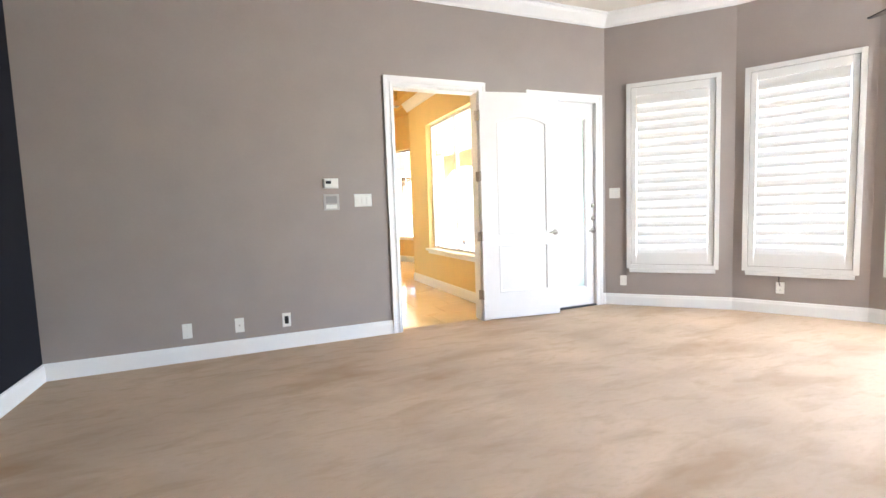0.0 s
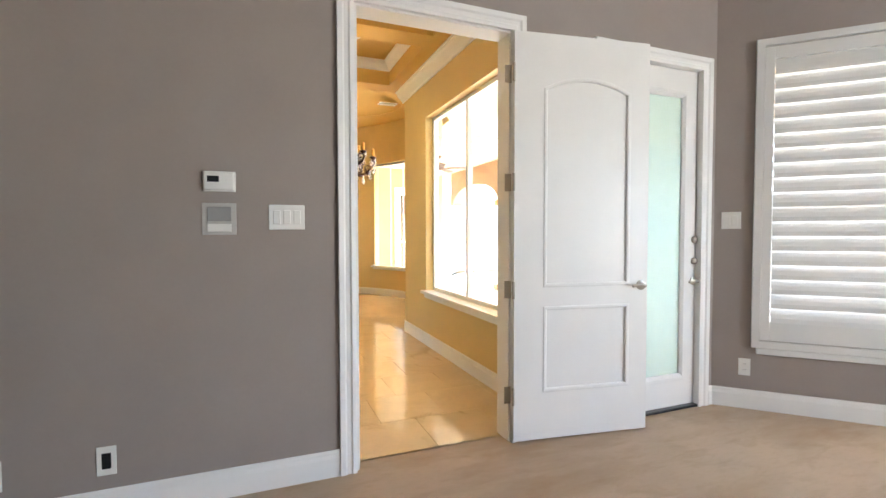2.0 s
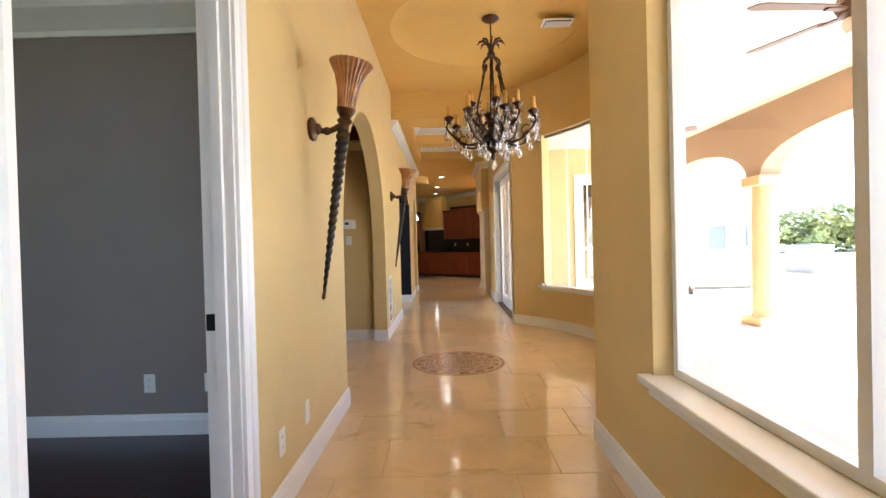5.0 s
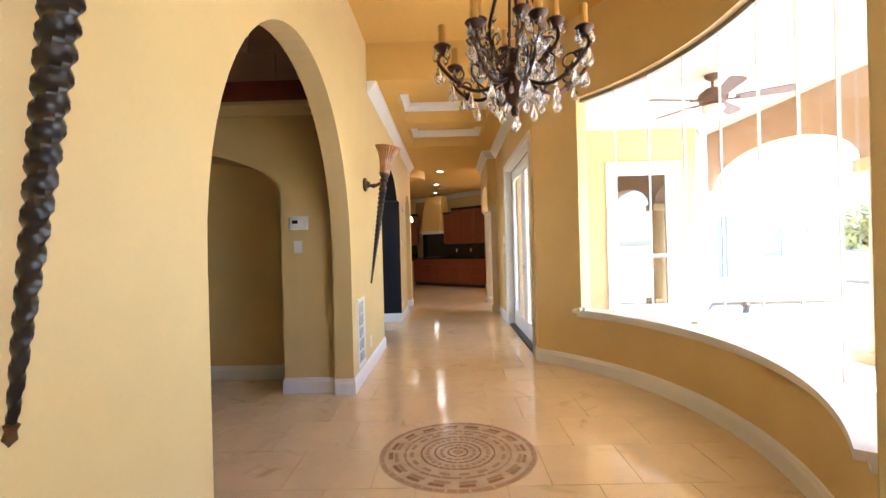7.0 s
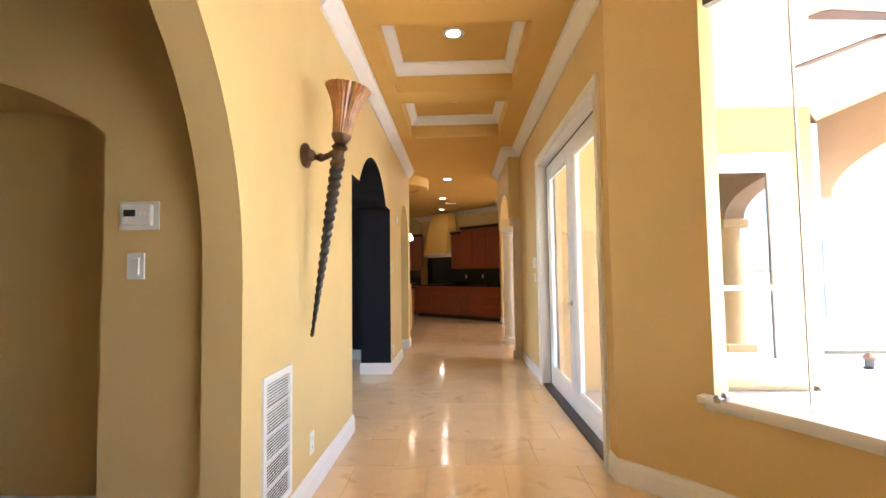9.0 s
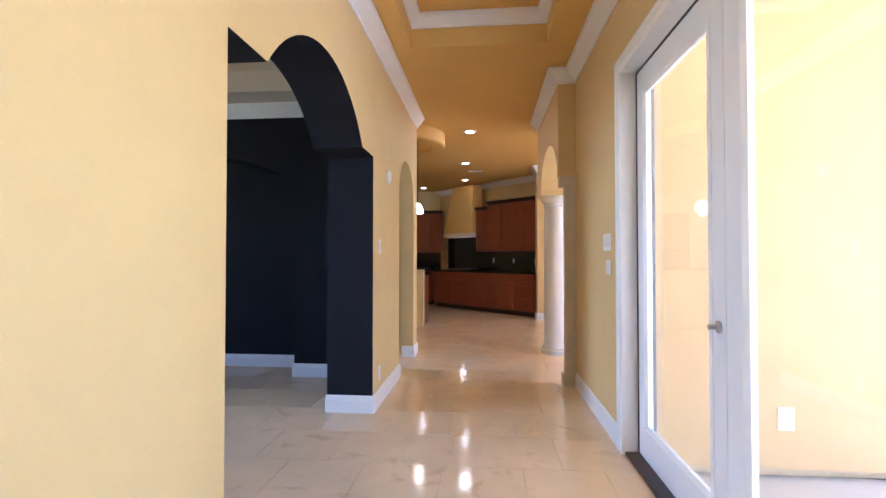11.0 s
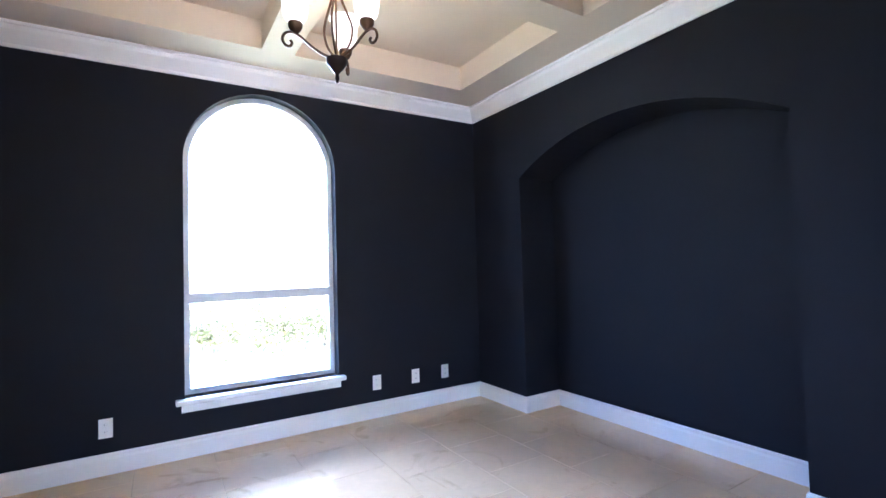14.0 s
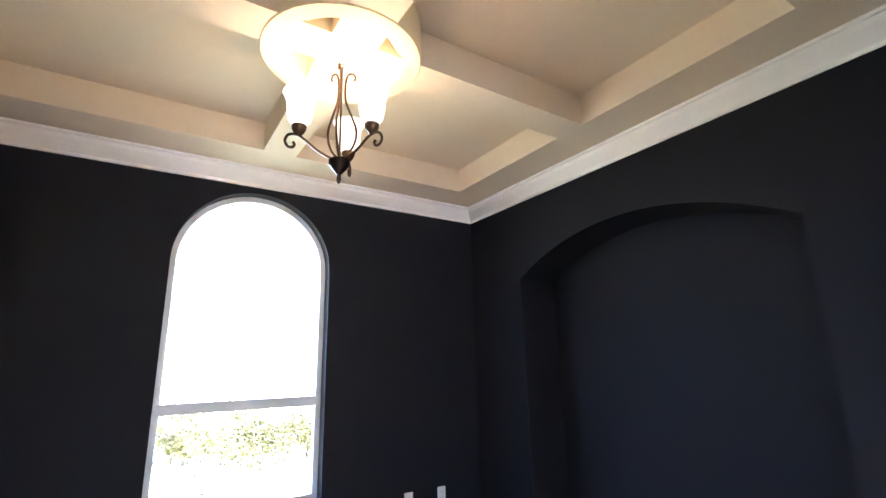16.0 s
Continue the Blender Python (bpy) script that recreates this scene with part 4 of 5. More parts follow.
for x in (-0.03, 0.03):
    part("clip", lathe([(0, 0), (0.014, 0), (0.016, 0.02), (0.008, 0.034), (0, 0.036)], 12, pose(x, 0, 0)), NICKEL, latch)
part("bar", box(-0.04, 0.04, -0.006, 0.006, 0.010, 0.018), NICKEL, latch)
tagged(latch, "small metal latch lying on the white sill", "latch")

# ---- french doors ----
def no_hw(root):
    pass


def fr_hw(root):
    bm = lathe([(0, 0), (0.026, 0), (0.026, 0.006), (0.011, 0.012), (0.011, 0.04), (0, 0.042)], 16, pose(0.985, 0.93, 0))
    part("door_handle", bm, NICKEL, root, "small satin nickel knob", True)


FD = wall_frame(X2 + 0.085, 12.11, X2 + 0.085, 9.0)
glass_door("door_3", FD, 1.04, 2.345, (0.115, 0.915, 0.20, 2.20), GLASS, "white french door leaf with a full glass pane", fr_hw)
glass_door("door_4", FD @ pose(1.044, 0, 0), 1.04, 2.345, (0.125, 0.925, 0.20, 2.20), GLASS, "white french door leaf with a full glass pane", no_hw)
bm = box(-0.012, 0.004, 0.02, 2.35, 0.001, 0.004, m=FD)
bm_box(bm, 0.004, 2.09, 2.338, 2.352, 0.001, 0.004, m=FD)
structure(add_mesh("weather_strip", bm, BLACKP), "black weather strip round the glass doors", "weather strip")
structure(add_mesh("threshold", box(X2 + 0.0, X2 + 0.14, 10.025, 12.115, 0.001, 0.022, bevel=0.005), mat("dark wood threshold", hexc("3A2417"), 0.4, vary=0.2)), "dark wood threshold under the glass doors", "threshold")
for ob in list(scene.objects):
    if ob.name.startswith("pane") and ob.parent and ob.parent.name in ("door_3", "door_4"):
        ob.visible_shadow = False

# ---- column, pilaster ----
col = empty("column", pose(2.50, 15.18, 0))
part("base", lathe([(0, 0), (0.20, 0), (0.20, 0.05), (0.185, 0.06), (0.19, 0.085), (0.165, 0.11), (0.16, 0.13)], 32), WHITE, col, smooth=True)
part("shaft", lathe([(0.155, 0.13), (0.155, 0.7), (0.150, 1.3), (0.142, 1.86)], 32, close=False), WHITE, col, smooth=True)
part("capital", lathe([(0.142, 1.85), (0.155, 1.865), (0.155, 1.88), (0.145, 1.89), (0.165, 1.92), (0.195, 1.94), (0.20, 1.98), (0, 1.98)], 32), WHITE, col, smooth=True)
tagged(col, "white round column carrying the arch", "column")
bm = box(2.345, 2.60, 13.622, 13.69, 0, 1.90)
bm_box(bm, 2.32, 2.615, 13.621, 13.71, 0, 0.12, bevel=0.006)
bm_box(bm, 2.30, 2.62, 13.615, 13.72, 1.88, 1.979, bevel=0.012)
structure(add_mesh("pilaster", bm, CREAM), "cream painted pilaster with a moulded capital", "pilaster")


# ---- torch sconces ----
def bent(pts, k=4):
    """A smooth curve through points (Catmull-Rom)."""
    p = [Vector(q) for q in pts]
    p = [p[0] * 2 - p[1], *p, p[-1] * 2 - p[-2]]
    out = []
    for i in range(1, len(p) - 2):
        a, b, c, d = p[i - 1:i + 3]
        for j in range(k):
            t = j / k
            out.append(0.5 * (2 * b + (c - a) * t + (2 * a - 5 * b + 4 * c - d) * t * t + (3 * b - a - 3 * c + d) * t ** 3))
    out.append(p[-2])
    return out


def torch(y, side):
    root = empty("torch_sconce", pose(X0, y, 1.85))
    b, t = Vector((0.05, 0, -0.95)), Vector((0.20, 0, 0.06))
    axis = (t - b)
    up = axis.normalized()
    s1 = up.cross(Vector((0, 1, 0))).normalized()
    s2 = up.cross(s1)
    bm = bmesh.new()
    rings, n = [], 150
    for i in range(n + 1):
        f = i / n
        p = b + axis * f * 0.93
        r = 0.007 + 0.027 * f ** 0.8
        ring = []
        for k in range(12):
            a = 2 * math.pi * k / 12
            lobe = 1 + 0.19 * math.cos(3 * (a - f * 44))
            ring.append(bm.verts.new(p + r * lobe * (math.cos(a) * s1 + math.sin(a) * s2)))
        rings.append(ring)
    for p, q in zip(rings, rings[1:]):
        for k in range(12):
            bm.faces.new((p[k], p[(k + 1) % 12], q[(k + 1) % 12], q[k]))
    bm.faces.new(rings[0])
    bm.faces.new(rings[-1])
    part("twisted_stem", bm, DKBROWN, root, "dark twisted wooden stem", True)
    q = up.to_track_quat("Z", "Y").to_matrix().to_4x4()
    tip = Matrix.Translation(b) @ q
    part("finial", lathe([(0, -0.03), (0.012, -0.015), (0.009, 0.0), (0.013, 0.01), (0, 0.02)], 12, tip), BRONZE, root, "", True)
    top = Matrix.Translation(b + axis * 0.93) @ q
    part("collar", lathe([(0.03, -0.06), (0.04, -0.04), (0.03, -0.01), (0.028, 0.03), (0.045, 0.05), (0.03, 0.07), (0.05, 0.10), (0.055, 0.12), (0.03, 0.125)], 20, top), BRONZE, root, "", True)
    bm = bmesh.new()
    prof = [(0.048, 0.10), (0.052, 0.16), (0.062, 0.23), (0.085, 0.31), (0.122, 0.38), (0.119, 0.38), (0.082, 0.31), (0.058, 0.23), (0.046, 0.16), (0.040, 0.11)]
    vs = bm_lathe(bm, prof, 96, None, False)
    for v in bm.verts:
        a = math.atan2(v.co.y, v.co.x)
        k = 1 + (0.028 if v.co.z < 0.36 else 0.05) * math.cos(24 * a)
        v.co.x *= k
        v.co.y *= k
    bmesh.ops.transform(bm, matrix=top, verts=bm.verts)
    part("shade", bm, AMBER, root, "flared amber glass shade", True)
    part("wall_plate", lathe([(0, 0), (0.062, 0), (0.068, 0.010), (0.066, 0.022), (0.05, 0.030), (0.034, 0.036), (0.030, 0.052), (0.020, 0.062), (0, 0.064)], 20, pose(0, 0, 0, 0, 90)), BRONZE, root, "", True)
    part("arm", tube(bent([(0.04, 0, 0), (0.08, 0, -0.014), (0.12, 0, -0.010), (0.175, 0, 0.02)], 5), 0.016, 10), BRONZE, root, "", True)
    part("knuckle", lathe([(0, -0.024), (0.018, -0.018), (0.025, 0), (0.018, 0.018), (0, 0.024)], 12, pose(0.095, 0, -0.013, 0, 90)), BRONZE, root, "", True)
    return tagged(root, "torch wall sconce with a twisted stem and amber shade", "sconce", group="torch sconces in the hall")


torch(5.76, 1)
torch(9.52, 1)

# ---- air grilles ----
gr = empty("air_grille", SL @ pose(9.165 - YH, 0.465, 0))
part("frame", panel(rect(-0.165, 0.165, -0.305, 0.305), [rect(-0.135, 0.135, -0.275 + i * 0.111, -0.275 + i * 0.111 + 0.102) for i in range(5)], pose(0, 0, 0.012), 0.012, [WHITE] * 3), WHITE, gr)
slat_mesh = None
for i in range(5):
    for j in range(7):
        z = -0.275 + i * 0.111 + 0.012 + j * 0.013
        if slat_mesh is None:
            o = part("slat", box(-0.135, 0.135, -0.007, 0.007, -0.001, 0.001, m=pose(0, 0, 0, 35)), WHITE, gr)
            slat_mesh = o.data
        else:
            o = new("slat", slat_mesh)
            o.parent = gr
        o.location = (0, z, 0.004)
# grey sheet stands in for the shade behind the slats
part("slot_shade", box(-0.14, 0.14, -0.28, 0.28, 0.0, 0.001), mat("grey for grille shade", hexc("6F6C66"), 0.8), gr)
tagged(gr, "white return-air grille low on the yellow wall", "air grille")


def ceiling_vent(x, y, z, w, h, label):
    root = empty("ceiling_vent", pose(x, y, z))
    part("frame", panel(rect(-w / 2, w / 2, -h / 2, h / 2), [rect(-w / 2 + 0.03, w / 2 - 0.03, -h / 2 + 0.025, h / 2 - 0.025)], pose(0, 0, 0.0, 180), 0.01, [WHITE] * 3), WHITE, root)
    # black sheet imitates the dark of a duct; the ceiling isn't cut
    part("slot_shade", box(-w / 2 + 0.02, w / 2 - 0.02, -h / 2 + 0.02, h / 2 - 0.02, -0.002, -0.0005), BLACKP, root)
    k = 6
    for i in range(k):
        yy = -h / 2 + 0.03 + (h - 0.06) * (i + 0.5) / k
        part("slat", box(-w / 2 + 0.025, w / 2 - 0.025, yy - 0.0028, yy + 0.0028, -0.010, -0.004), WHITE, root)
    return tagged(root, label, "vent")


ceiling_vent(2.66, 7.84, ZR, 0.30, 0.17, "white ceiling vent with dark slots in the rotunda")
ceiling_vent(1.40, 18.65, ZH, 0.33, 0.20, "white ceiling vent in the kitchen")


def downlight(x, y, z, watts):
    root = empty("recessed_light", pose(x, y, z))
    part("trim_ring", lathe([(0.062, -0.001), (0.095, -0.001), (0.095, -0.008), (0.062, -0.012), (0.062, -0.001)], 28, None, False), WHITE, root, "", True)
    part("lamp", lathe([(0, -0.004), (0.064, -0.004), (0.064, -0.001), (0, -0.001)], 24), LAMPGLOW, root, "lit lamp face")
    lamp = area("recessed_lamp", (x, y, z - 0.014), (x, y + 0.001, 0), 0.11, 0.11, watts, (1.0, 0.84, 0.62))
    lamp.data.shape = "DISK"
    return tagged(root, "small round recessed ceiling light, lit", "downlight", group="recessed ceiling lights")


for x, y, z, w in ((1.385, 15.67, ZH, 0.5), (1.225, 17.85, ZH, 0.4), (1.14, 19.75, ZH, 0.2), (0.03, 20.85, ZH, 0.12), (1.545, 10.9, 3.25, 0.06), (1.545, 12.4, 3.25, 0.08), (1.54, 5.05, 3.25, 0.06)):
    downlight(x, y, z, w)


# ---- rotunda chandelier ----
def drop(out, at, s):
    out.append((at, s))


def rotunda_chandelier(x, y):
    root = empty("crystal_chandelier", pose(x, y, 0))
    top = ZR + 0.10
    part("canopy", lathe([(0, 0), (0.085, 0), (0.09, -0.012), (0.06, -0.035), (0.02, -0.05), (0, -0.05)], 28, pose(0, 0, top)), RUST, root, "", True)
    part("rod", lathe([(0.008, 3.16), (0.008, top - 0.04)], 8), RUST, root)
    for i in range(8):
        a = 2 * math.pi * i / 8
        pts = [(r * math.cos(a), r * math.sin(a), z) for r, z in ((0.01, 3.12), (0.03, 3.2), (0.07, 3.245), (0.115, 3.24), (0.14, 3.205))]
        part("leaf", tube(pts, 0.009, 6, [0.8, 1.2, 1.5, 1.2, 0.3]), RUST, root)
    part("crown_knob", lathe([(0, 3.08), (0.035, 3.09), (0.045, 3.11), (0.03, 3.14), (0.012, 3.17), (0, 3.17)], 16), RUST, root, "", True)
    for i in range(6):
        a = 2 * math.pi * (i + 0.5) / 6
        prof = [(0.02, 3.09), (0.06, 3.06), (0.095, 3.01), (0.085, 2.96), (0.06, 2.96), (0.065, 2.99), (0.09, 2.93), (0.115, 2.80), (0.155, 2.66), (0.185, 2.53), (0.16, 2.42), (0.09, 2.33), (0.04, 2.29)]
        part("scroll_bar", tube(bent([(r * math.cos(a), r * math.sin(a), z) for r, z in prof], 3), 0.011, 7), RUST, root, "", True)
    part("hub", lathe([(0, 2.02), (0.02, 2.03), (0.03, 2.06), (0.02, 2.09), (0.05, 2.12), (0.085, 2.15), (0.075, 2.18), (0.09, 2.23), (0.11, 2.27), (0.07, 2.32), (0.03, 2.36), (0.025, 2.45), (0, 2.47)], 20), RUST, root, "", True)
    crystals = []
    for tier, n, rad, zc, ph in ((0, 8, 0.455, 2.44, 0.2), (1, 6, 0.27, 2.56, 0.55)):
        for i in range(n):
            a = 2 * math.pi * (i + ph) / n
            c, s = math.cos(a), math.sin(a)
            zb = 2.20 + 0.15 * tier
            prof = [(0.06, zb + 0.07), (0.12, zb + 0.02), (rad * 0.52, zb - 0.02), (rad * 0.78, zb + 0.02), (rad * 1.00, zc - 0.13), (rad * 1.06, zc - 0.075), (rad, zc - 0.02)]
            arm = part("arm", tube(bent([(r * c, r * s, z) for r, z in prof], 4), 0.0125, 7), RUST, root, "", True)
            curl = [(rad * 0.80 + (0.060 - 0.0035 * k) * math.cos(0.45 * k + 0.6), zb + 0.075 + (0.058 - 0.0035 * k) * math.sin(0.45 * k + 0.6)) for k in range(14)]
            part("scroll", tube([(r * c, r * s, z) for r, z in curl], 0.0065, 6), RUST, arm, "", True)
            tail = [(rad * 0.40, zb - 0.012), (rad * 0.56, zb + 0.05), (rad * 0.60, zb + 0.13), (rad * 0.50, zb + 0.17), (rad * 0.44, zb + 0.135), (rad * 0.49, zb + 0.105)]
            part("scroll", tube(bent([(r * c, r * s, z) for r, z in tail], 4), 0.0065, 6), RUST, arm, "", True)
            part("leaf", lathe([(0, -0.03), (0.016, -0.022), (0.023, 0), (0.014, 0.022), (0, 0.03)], 8, pose(rad * 0.78 * c, rad * 0.78 * s, zb + 0.025)), RUST, arm, "", True)
            cup = pose(rad * c, rad * s, zc)
            part("cup", lathe([(0.012, -0.05), (0.022, -0.04), (0.018, -0.03), (0.042, -0.012), (0.056, 0.008), (0.050, 0.016), (0.030, 0.014), (0.024, 0.03), (0, 0.03)], 12, cup), RUST, arm, "", True)
            part("candle", lathe([(0, 0.03), (0.024, 0.03), (0.026, 0.06), (0.022, 0.09), (0.024, 0.138), (0.015, 0.143), (0.007, 0.15), (0, 0.151)], 10, cup), CANDLE, arm, "yellow candle sleeve")
            for k in range(3):
                b = a + 2.1 * k
                drop(crystals, (rad * c + 0.045 * math.cos(b), rad * s + 0.045 * math.sin(b), zc), 1.1)
            drop(crystals, (rad * 1.06 * c, rad * 1.06 * s, zc - 0.085), 1.7)
            drop(crystals, (rad * 0.88 * c, rad * 0.88 * s, zb + 0.05), 1.5)
            drop(crystals, (rad * 1.0 * c, rad * 1.0 * s, zc - 0.14), 1.0)
            drop(crystals, (rad * 0.58 * c, rad * 0.58 * s, zb + 0.13), 1.25)
            drop(crystals, (rad * 0.62 * c, rad * 0.62 * s, zb - 0.02), 1.6)
            drop(crystals, (rad * 0.36 * c, rad * 0.36 * s, zb - 0.005), 1.4)
    for i in range(10):
        a = 2 * math.pi * i / 10
        drop(crystals, (0.105 * math.cos(a), 0.105 * math.sin(a), 2.22), 1.0)
        drop(crystals, (0.18 * math.cos(a + 0.3), 0.18 * math.sin(a + 0.3), 2.52), 1.0)
    for i in range(6):
        a = 2 * math.pi * (i + 0.5) / 6
        drop(crystals, (0.095 * math.cos(a), 0.095 * math.sin(a), 2.955), 1.0)
        drop(crystals, (0.15 * math.cos(a), 0.15 * math.sin(a), 2.68), 1.2)
    drop(crystals, (0, 0, 2.03), 1.3)
    drop(crystals, (0.02, 0.01, 2.045), 1.2)
    prof = [(0, 0.0), (0.006, -0.012), (0.003, -0.018), (0.009, -0.032), (0.017, -0.056), (0.015, -0.070), (0, -0.084)]
    first = part("crystal_drop", lathe(prof, 8), CRYSTAL, root, "clear teardrop crystal")
    for i, (at, s) in enumerate(crystals):
        o = first if i == 0 else new("crystal_drop", first.data)
        o.parent = root
        o.location, o.scale = at, (s, s, s)
    return tagged(root, "wrought iron chandelier with candle arms and crystal drops", "chandelier")


rotunda_chandelier(1.99, 7.9)


# ---- dining room: ceiling drum, chandelier, window ----
DX, DY = -1.40, 11.81
# the medallion's colour carries the lamplight cast up by the shades
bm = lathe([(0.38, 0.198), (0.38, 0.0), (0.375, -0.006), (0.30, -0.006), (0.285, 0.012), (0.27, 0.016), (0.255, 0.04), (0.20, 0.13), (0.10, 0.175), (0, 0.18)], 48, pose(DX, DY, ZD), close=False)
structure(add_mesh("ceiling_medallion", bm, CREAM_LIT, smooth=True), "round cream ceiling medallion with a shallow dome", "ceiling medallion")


def dining_chandelier(x, y):
    root = empty("dining_chandelier", pose(x, y, 0))
    zt = ZD + 0.18
    part("canopy", lathe([(0, 0), (0.065, 0), (0.068, -0.008), (0.045, -0.022), (0.012, -0.03), (0, -0.03)], 28, pose(0, 0, zt)), BRONZE, root, "", True)
    for i in range(8):
        z = zt - 0.035 - i * 0.022
        pts = [(0.008 * math.cos(t), 0, 0.014 * math.sin(t)) for t in [2 * math.pi * k / 10 for k in range(11)]]
        part("chain_link", tube([Matrix.Rotation(radians(90 * (i % 2)), 3, "Z") @ Vector(p) + Vector((0, 0, z)) for p in pts], 0.0022, 6), BRONZE, root)
    part("stem", lathe([(0.006, 2.26), (0.006, zt - 0.20)], 8), BRONZE, root)
    part("finial", lathe([(0, 2.145), (0.006, 2.15), (0.011, 2.168), (0.008, 2.19), (0.03, 2.215), (0.048, 2.24), (0.05, 2.262), (0.03, 2.272), (0.012, 2.28), (0, 2.28)], 20), mat("dark bronze", hexc("2E221C"), 0.35, metal=0.8, vary=0.2), root, "", True)
    for i in range(3):
        a = radians(-33 + 120 * i)
        c, s = math.cos(a), math.sin(a)
        lyre = [(0.062, 2.70), (0.068, 2.715), (0.062, 2.732), (0.046, 2.735), (0.030, 2.72), (0.022, 2.69), (0.018, 2.64), (0.025, 2.57), (0.055, 2.50), (0.078, 2.44), (0.075, 2.38), (0.05, 2.32), (0.01, 2.275)]
        part("lyre_bar", tube(bent([(r * c, r * s, z) for r, z in lyre], 3), 0.006, 7), BRONZE, root, "", True)
        b = a + radians(60)
        c, s = math.cos(b), math.sin(b)
        arm = [(0.02, 2.262), (0.07, 2.275), (0.12, 2.30), (0.16, 2.33), (0.20, 2.348), (0.235, 2.338), (0.248, 2.308), (0.236, 2.284), (0.215, 2.282), (0.206, 2.298), (0.214, 2.310)]
        part("arm", tube(bent([(r * c, r * s, z) for r, z in arm], 4), 0.0065, 7), BRONZE, root, "", True)
        cup = pose(0.19 * c, 0.19 * s, 2.345)
        part("cup", lathe([(0.01, 0), (0.022, 0.012), (0.032, 0.03), (0.034, 0.048), (0, 0.048)], 16, cup), BRONZE, root, "", True)
        sh = part("shade", lathe([(0.030, 0.045), (0.050, 0.075), (0.058, 0.115), (0.060, 0.155), (0.066, 0.185), (0.080, 0.21), (0.077, 0.21), (0.062, 0.185), (0.056, 0.155), (0.053, 0.115), (0.045, 0.078), (0.026, 0.05)], 28, cup, False), SHADE, root, "lit alabaster glass bell shade", True)
        bulb("chandelier_bulb", (x + 0.19 * c, y + 0.19 * s, 2.575), 0.25, (1.0, 0.72, 0.42), 0.04)
    return tagged(root, "bronze three-arm chandelier with lit glass shades", "chandelier")


dining_chandelier(DX - 0.03, DY + 0.01)


def arched_window():
    m = WD @ pose(0, 0, -0.095)
    root = empty("window_2", m)
    u0, u1 = 11.24 - YN, 12.33 - YN
    f = 0.04
    out = [(u0, 0.40), (u1, 0.40), *arch_pts(u0, u1, 2.055, 0.545, 28)]
    low = rect(u0 + f, u1 - f, 0.44, 1.055)
    up = [(u0 + f, 1.085), (u1 - f, 1.085), *arch_pts(u0 + f, u1 - f, 2.055, 0.545 - f, 28)]
    part("window_frame", panel(out, [low, up], Matrix.Identity(4), 0.05, [WHITE] * 3), mat("grey-white vinyl", hexc("C9CCD2"), 0.35), root)
    part("meeting_rail", box(u0 + 0.01, u1 - 0.01, 1.045, 1.115, 0.0, 0.018, bevel=0.004), mat("grey-white vinyl rail", hexc("C9CCD2"), 0.35), root)
    for h, n in ((low, "pane"), (up, "pane")):
        g = part(n, panel(h, [], pose(0, 0, -0.02), 0.005, [GLASS] * 3), GLASS, root)
        g.visible_shadow = False
    return tagged(root, "tall arched window with a meeting rail", "window", kind="structure")


arched_window()
bm = box(11.185 - YN, 12.375 - YN, 0.365, 0.40, -0.09, 0.06, bevel=0.006, m=WD)
bm_box(bm, 11.22 - YN, 12.34 - YN, 0.31, 0.364, 0.001, 0.022, m=WD)
structure(add_mesh("window_sill", bm, WHITE), "white painted sill of the arched window", "window sill")

# ---- foyer cornice and block vault ----
structure(add_mesh("cornice", sweep([(0.57, 8.88), (-3.2, 8.88)], [(0, 2.37), (0.02, 2.37), (0.05, 2.42), (0.08, 2.44), (0.08, 2.47), (0, 2.47)]), YELLOW), "yellow plaster cornice in the foyer", "cornice")
structure(add_mesh("wall_foyer_band", box(-3.2, 0.568, 8.86, 9.3, 2.472, 2.66), BRICKD), "brown faux stone band above the cornice", "wall")
vault = structure(add_mesh("wall_foyer_upper", box(-3.2, 0.568, 8.96, 9.3, 2.66, 3.45), GROUT), "upper foyer wall behind the plaster blocks", "wall")
blk = None
for r in range(3):
    for i in range(9):
        x = -3.18 + i * 0.47 - (0.23 if r % 2 else 0)
        if x < -3.3 or x + 0.46 > 0.60:
            continue
        if blk is None:
            o = part("block", box(0, 0.462, 0, 0.06, 0, 0.25, bevel=0.006), BRICKP, vault)
            blk = o.data
        else:
            o = new("block", blk)
            o.parent = vault
        o.location = (x, 8.90, 2.665 + r * 0.256)

# ---- kitchen ----
KA, KB = (0.55, 20.40), (2.60, 18.52)          # front line of the slanting run
KM = wall_frame(*KA, *KB)
KL = math.dist(KA, KB)


def door_panel(root, u0, u1, v0, v1, m, raised=True, knob=None):
    d = part("cabinet_door", box(u0 + 0.005, u1 - 0.005, v0 + 0.005, v1 - 0.005, 0.001, 0.022, bevel=0.006), CHERRY, root)
    arch = [(u0 + 0.06, v0 + 0.06), (u1 - 0.06, v0 + 0.06), *segment_pts(u0 + 0.06, u1 - 0.06, v1 - 0.13, 0.07, 8)]
    part("raised_panel", panel(arch, [], pose(0, 0, 0.032), 0.012, [CHERRY] * 3), CHERRY, d)
    leaf_ring(Matrix.Identity(4) @ pose(0, 0, 0.026), arch, 0.006, CHERRY, d, "panel_moulding")
    if knob:
        part("knob", lathe([(0, 0), (0.006, 0), (0.006, 0.012), (0.013, 0.02), (0, 0.026)], 10, pose(knob[0], knob[1], 0.02)), BRONZE, d)
    return d


